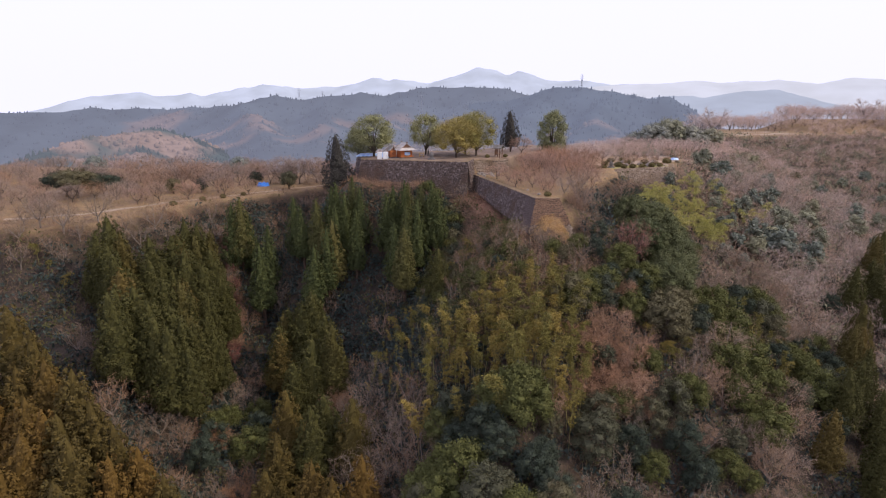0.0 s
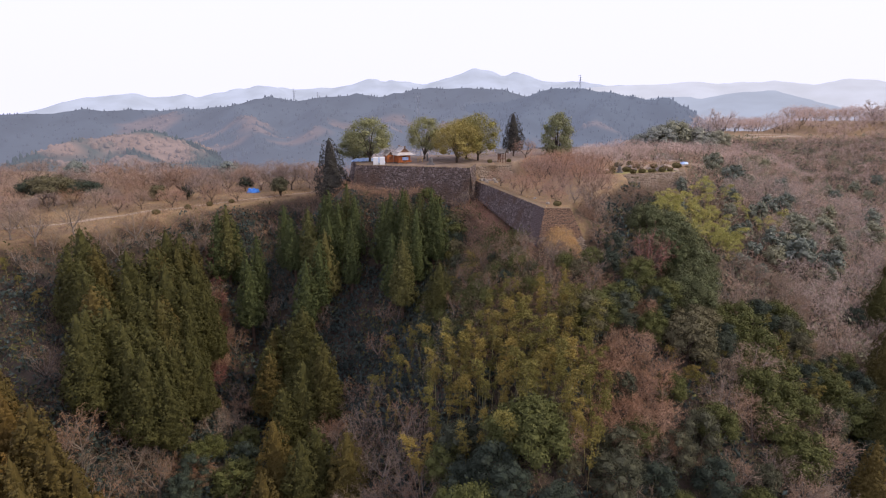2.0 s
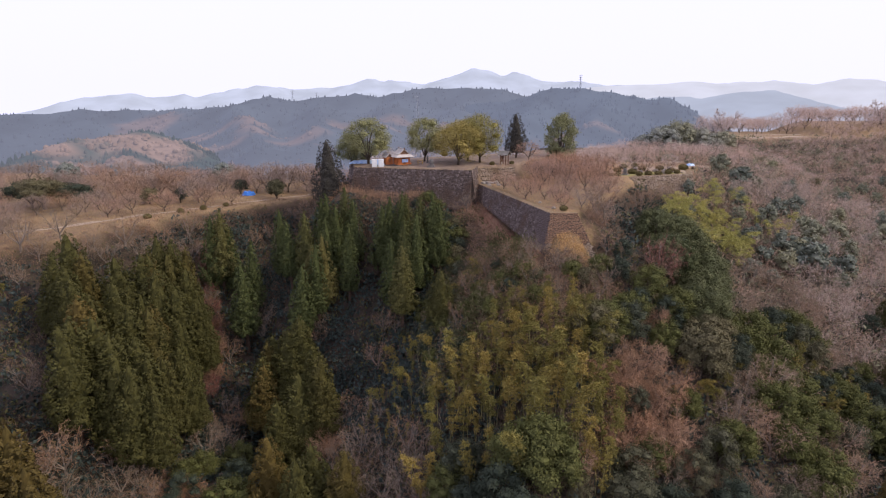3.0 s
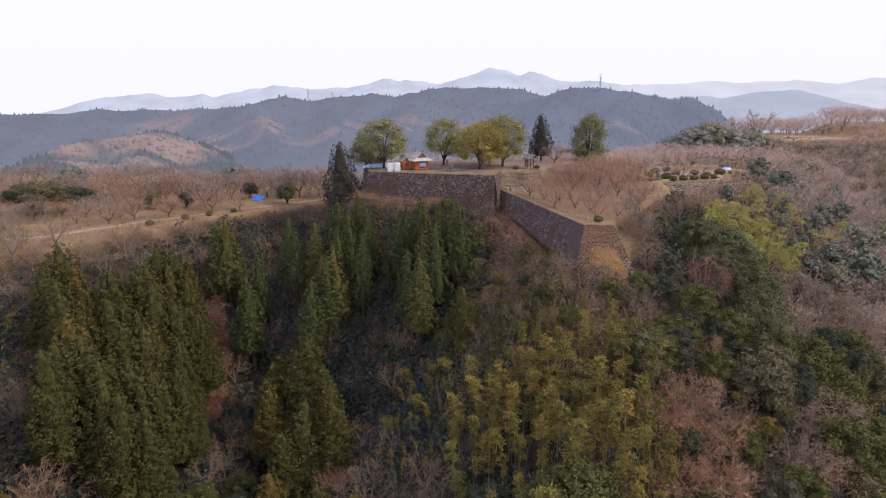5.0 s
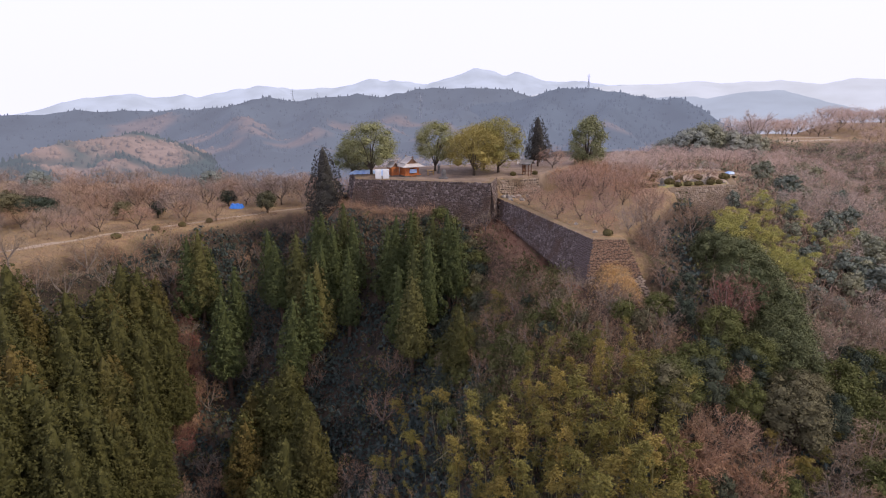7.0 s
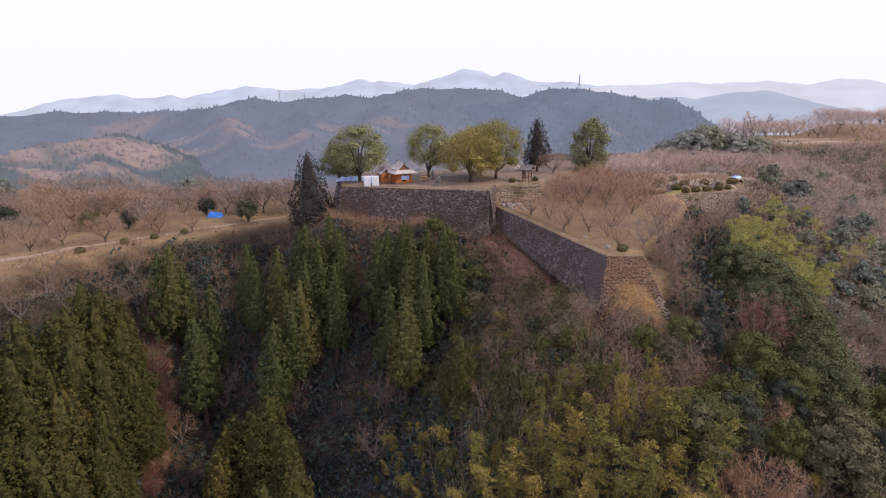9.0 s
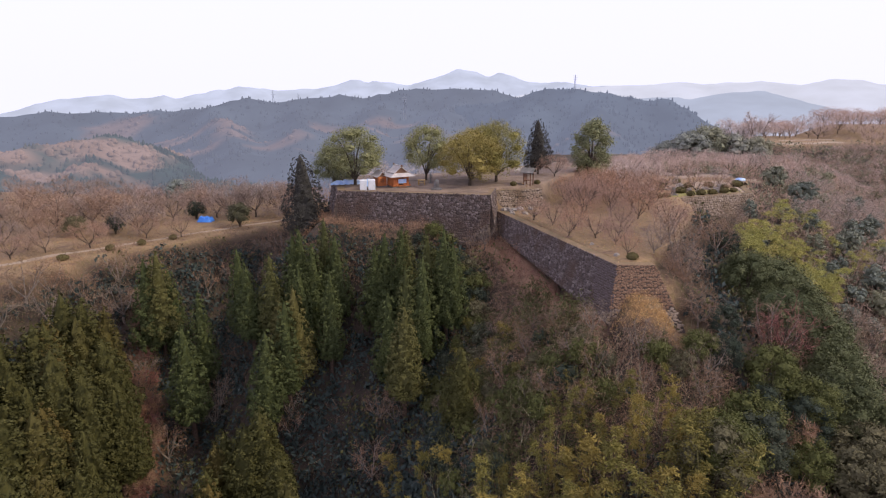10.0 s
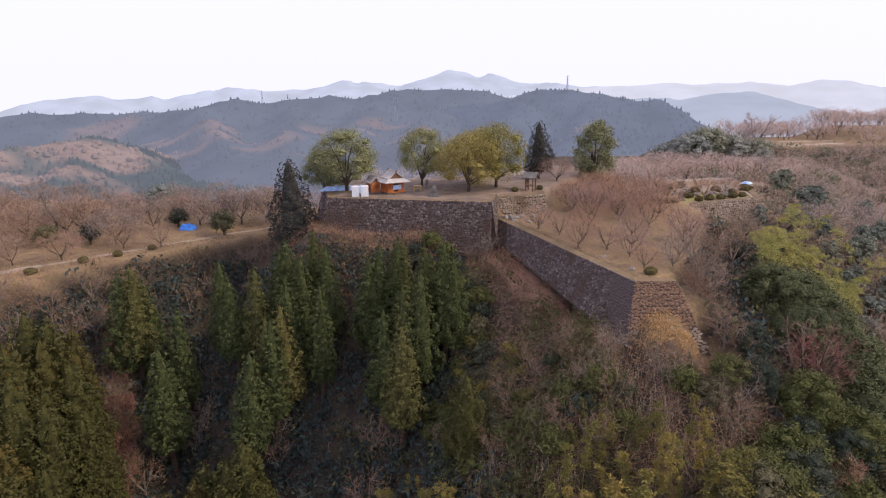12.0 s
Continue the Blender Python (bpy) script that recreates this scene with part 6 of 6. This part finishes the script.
covered_pile("tarp_covered_pile", "low pile under bright and pale blue sheets", "tarpaulin", -21.0, 163.6, 6.6, 2.6, 0.85, 12, M_TARP_PALE, 3)
covered_pile("tarp_covered_pile", "low pile under a blue tarpaulin", "tarpaulin", -16.6, 160.4, 3.0, 1.8, 1.5, 8, M_TARP_PALE, 4)
covered_pile("tarp_covered_pile", "box-shaped pile under a bright blue tarpaulin", "tarpaulin", -56.8, 181.0, 3.4, 2.4, 1.3, -10, M_TARP, 5)
covered_pile("tarp_covered_pile", "heap under a pale blue sheet beside the path", "tarpaulin", 77.5, 197.5, 2.6, 1.8, 0.75, 20, M_TARP_PALE, 6)


def table(x, y, turn):
    s = root("wooden_table", "yellow wooden table on the shrine yard", "table", x, y, None, turn)
    add("tabletop", box(0, 0, 0.95, 1.5, 0.9, 0.1), M_TIMBER, s)
    for px in (-0.6, 0.6):
        for py in (-0.32, 0.32):
            add("leg", box(px, py, -0.05, 0.12, 0.12, 1.0), M_TIMBER, s)
    add("shelf", box(0, 0, 0.4, 1.2, 0.6, 0.06), M_TIMBER, s)


table(-6.1, 161.8, 10)


def monument(x, y):
    s = root("stone_monument", "dark weathered stone monument on a low plinth", "monument", x, y)
    add("plinth", [box(0, 0, -0.3, 2.0, 1.4, 0.55), box(0, 0, 0.24, 1.3, 0.95, 0.3)], M_GREYSTONE, s)
    v, f = lumpy_ball(np.random.RandomState(4), (0, 0, 1.15), (0.55, 0.32, 0.85), 6, 9, 0.07)
    add("stone", (v, f), M_GREYSTONE, s)


monument(-3.2, 156.6)
monument(49.8, 174.0)


def lantern(x, y, group="stone lanterns"):
    s = root("stone_lantern", "grey carved stone lantern", "lantern", x, y, None, 0, group)
    add("pedestal", [box(0, 0, -0.1, 0.7, 0.7, 0.3), tube([(0, 0, 0.18), (0, 0, 1.1)], [0.16, 0.14], 8)], M_GREYSTONE, s)
    add("fire_box", [box(0, 0, 1.1, 0.55, 0.55, 0.12), box(0, 0, 1.22, 0.38, 0.38, 0.36)], M_GREYSTONE, s)
    add("cap", [box(0, 0, 1.56, 0.85, 0.85, 0.28, 0.3), box(0, 0, 1.83, 0.16, 0.16, 0.2, 0.05)], M_GREYSTONE, s)


lantern(-4.3, 163.9)


def kiosk(x, y, turn):
    s = root("roofed_kiosk", "small grey-roofed wooden shelter with a closed box below", "shelter", x, y, None, turn)
    for px in (-0.7, 0.7):
        for py in (-0.55, 0.55):
            add("post", box(px, py, -0.1, 0.16, 0.16, 2.0), M_DARKWOOD, s)
    add("panel", box(0, 0.5, 0.5, 1.3, 0.06, 1.2), M_DARKWOOD, s)
    add("counter", box(0, 0, 0.7, 1.3, 0.9, 0.1), M_DARKWOOD, s)
    left, right = gable_roof(1.6, 1.5, 1.9, 2.6, 0.45)
    add("roof_slope", left, M_GREYSTONE, s)
    add("roof_slope", right, M_GREYSTONE, s)
    add("ridge_beam", box(0, 0, 2.56, 0.16, 2.3, 0.12), M_DARKWOOD, s)
    return s


kiosk(15.2, 161.8, 62).scale = (1.25, 1.25, 1.25)


# ---- garden terrace: clipped shrubs, rocks, benches, fences ----
def clipped(seed):
    r = np.random.RandomState(seed)
    ball = lumpy_ball(r, (0, 0, 0.5), (0.85, 0.85, 0.55), 6, 10, 0.06)
    d = unit(r.normal(size=(420, 3)) + np.array([0, 0, 0.4]))
    leaves = blades(r, d * np.array([0.88, 0.88, 0.6]) + np.array([0, 0, 0.5]), d, 0.2, 0.5, 0, 0.7)
    s = tagged(new("clipped_shrub"), "round clipped brown-green azalea shrub", "shrub", "clipped shrubs on the garden terrace")
    add("stems", [tube([(0.2 * math.cos(k), 0.2 * math.sin(k), -0.15), (0.3 * math.cos(k), 0.3 * math.sin(k), 0.35)], [0.03, 0.02], 4) for k in range(5)], M_BARK, s)
    add("foliage", [ball, leaves], M_HEDGE, s)
    return s


shrubs = [(clipped(501), 1.1), (clipped(502), 1.1)]
rng = random.Random(19)
row = [(53.0, 177.6, 1.5), (53.4, 173.0, 1.2), (56.5, 174.8, 1.3), (59.7, 176.0, 1.2), (63.0, 177.2, 1.4), (66.0, 178.8, 1.1), (71.2, 187.4, 1.6), (57.9, 184.5, 1.4), (63.8, 186.4, 1.4), (58.8, 193.6, 1.5), (66.5, 184.0, 1.2), (54.0, 190.0, 1.4), (50.2, 182.5, 1.3)]
row += [(39 + 1.8 * k, 166 + 0.8 * k + rng.uniform(-1, 1), rng.uniform(0.9, 1.3)) for k in range(5)]
row += [(17.2, 163.2, 0.9), (22.0, 119.6, 0.95), (12.0, 160.3, 0.9), (-61, 158.5, 1.1), (-65, 154.5, 1.2), (-57, 163.5, 1.0), (-70, 148, 1.1)]
set_down(shrubs, row, 20, 0.05)


def rock_kind(seed):
    r = np.random.RandomState(seed)
    v, f = lumpy_ball(r, (0, 0, 0.2), (0.6, 0.45, 0.45), 5, 8, 0.13)
    return tagged(new("garden_rock", mesh_of("garden_rock", v.tolist(), f, M_ROCK)), "pale weathered rock on the lawn", "rock", "rocks on the terraces")


rocks = [(rock_kind(511), 0.7), (rock_kind(512), 0.7)]
set_down(rocks, [(rng.uniform(50, 70), rng.uniform(177, 189), rng.uniform(0.5, 1.2)) for _ in range(16)] + [(rng.uniform(9, 15), rng.uniform(151, 156), rng.uniform(0.5, 1.0)) for _ in range(12)] + [(19, 128, 0.5), (20.5, 121.5, 0.6), (23, 130, 0.5)], 21, 0.12)


def strip(name, label, line, width, mat, lift=0.05, category="path"):
    """A path laid over the ground along a smooth line."""
    pts = []
    for a, b in zip(line, line[1:]):
        n = max(2, int(math.dist(a, b) / 1.2))
        pts += [(a[0] + (b[0] - a[0]) * i / n, a[1] + (b[1] - a[1]) * i / n) for i in range(n)]
    p = np.array(pts + [line[-1]])
    t = unit(np.gradient(p, axis=0))
    side = np.stack([-t[:, 1], t[:, 0]], 1)
    wide = width * (1 + 0.15 * np.sin(np.arange(len(p)) * 0.7))[:, None] / 2
    cols = [p + side * wide * k for k in (-1, -0.33, 0.33, 1)]
    v = []
    for i in range(len(p)):
        for k, c in enumerate(cols):
            v.append((c[i, 0], c[i, 1], height(c[i, 0], c[i, 1]) + (lift if k in (1, 2) else -0.02)))
    f = [(i * 4 + k, i * 4 + k + 1, i * 4 + 5 + k, i * 4 + 4 + k) for i in range(len(p) - 1) for k in range(3)]
    return tagged(new(name, mesh_of(name, v, f, mat, smooth=True)), label, category, kind="structure")


strip("path", "pale gravel path along the lower terrace", [(-30, 189), (-38, 183), (-47, 175.5), (-56, 167.5), (-66, 157.5), (-78, 146.5), (-88, 139), (-104, 134)], 1.9, M_PATH)
strip("path", "pale gravel path along the garden terrace edge", [(49.2, 171.9), (59.2, 175.0), (68.3, 178.2), (70.7, 187.2)], 1.2, M_PATH)
strip("path", "pale gravel path behind the garden", [(47.7, 183.3), (61.1, 187.2), (74.5, 194.8), (87.9, 208.2)], 4.2, M_PATH)
strip("path", "trodden russet ledge path below the long rampart", [(4.6, 149.5), (6.8, 143.5), (9.2, 136.5), (11.6, 129.5), (13.6, 123.0)], 1.3, M_LEDGE, 0.35)
strip("lawn", "yellow-green lawn between clipped shrubs", [(47.5, 171.6), (57.2, 177.2), (68.6, 182.6)], 7.0, M_LAWN, 0.08, "lawn")
strip("path", "pale bare gravel court behind the garden lawn", [(54.5, 186.5), (62, 190.5), (72, 196)], 6.0, M_PATH, 0.07)
strip("path", "pale sunlit court beyond the garden", [(64, 205), (71, 209), (79, 206)], 4.5, M_PATH, 0.07)
strip("path", "pale dirt path climbing to the far plateau", [(98, 216), (106, 232), (114, 246), (122, 262), (126, 270)], 3.0, M_PATH, 0.12)
strip("path", "pale bare ground on the far plateau", [(134, 276), (150, 281), (168, 287)], 8.0, M_PATH)
strip("path", "pale bare ground on the far plateau", [(146, 297), (160, 299), (176, 302)], 6.0, M_PATH)


def fence(x0, y0, x1, y1, n, label):
    s = tagged(new("low_fence"), label, "fence")
    for i in range(n):
        x, y = x0 + (x1 - x0) * i / (n - 1), y0 + (y1 - y0) * i / (n - 1)
        add("post", box(x, y, height(x, y) - 0.2, 0.14, 0.14, 1.1), M_WHITE, s)
    for zz in (0.45, 0.8):
        add("rail", slab((x0, y0, height(x0, y0) + zz), (x1, y1, height(x1, y1) + zz), (x1, y1 + 0.06, height(x1, y1) + zz), (x0, y0 + 0.06, height(x0, y0) + zz), 0.08), M_WHITE, s)


fence(15.8, 183.6, 24.0, 189.4, 9, "low white fence behind the yard")


def pylon(x, y, h, z):
    s = root("power_pylon", "thin grey lattice power pylon on the ridge", "pylon", x, y, z, 20, "pylons")
    w = h * 0.07
    for sx in (-1, 1):
        for sy in (-1, 1):
            add("leg", tube([(sx * w, sy * w, -4), (sx * w * 0.25, sy * w * 0.25, h * 0.7), (0, 0, h)], [0.22, 0.18, 0.12], 4), M_METAL, s)
    for q in (0.72, 0.82, 0.92):
        add("crossarm", box(0, 0, h * q, h * 0.24, 0.25, 0.25), M_METAL, s)
    add("bracing", [tube([(-w * (1 - q), w * (1 - q), h * q), (w * (1 - q - 0.15), w * (1 - q - 0.15), h * (q + 0.15))], [0.1, 0.1], 3) for q in (0.05, 0.25, 0.45)], M_METAL, s)


for bearing, dist, el, h in ((13.2, 690, 0.6, 20), (-14.2, 830, -0.6, 22), (-12.0, 822, -0.5, 16), (-2.4, 640, -1.4, 20)):
    c = crest_point(bearing, dist, el)
    pylon(c[0], c[1], h, c[2] - 2)
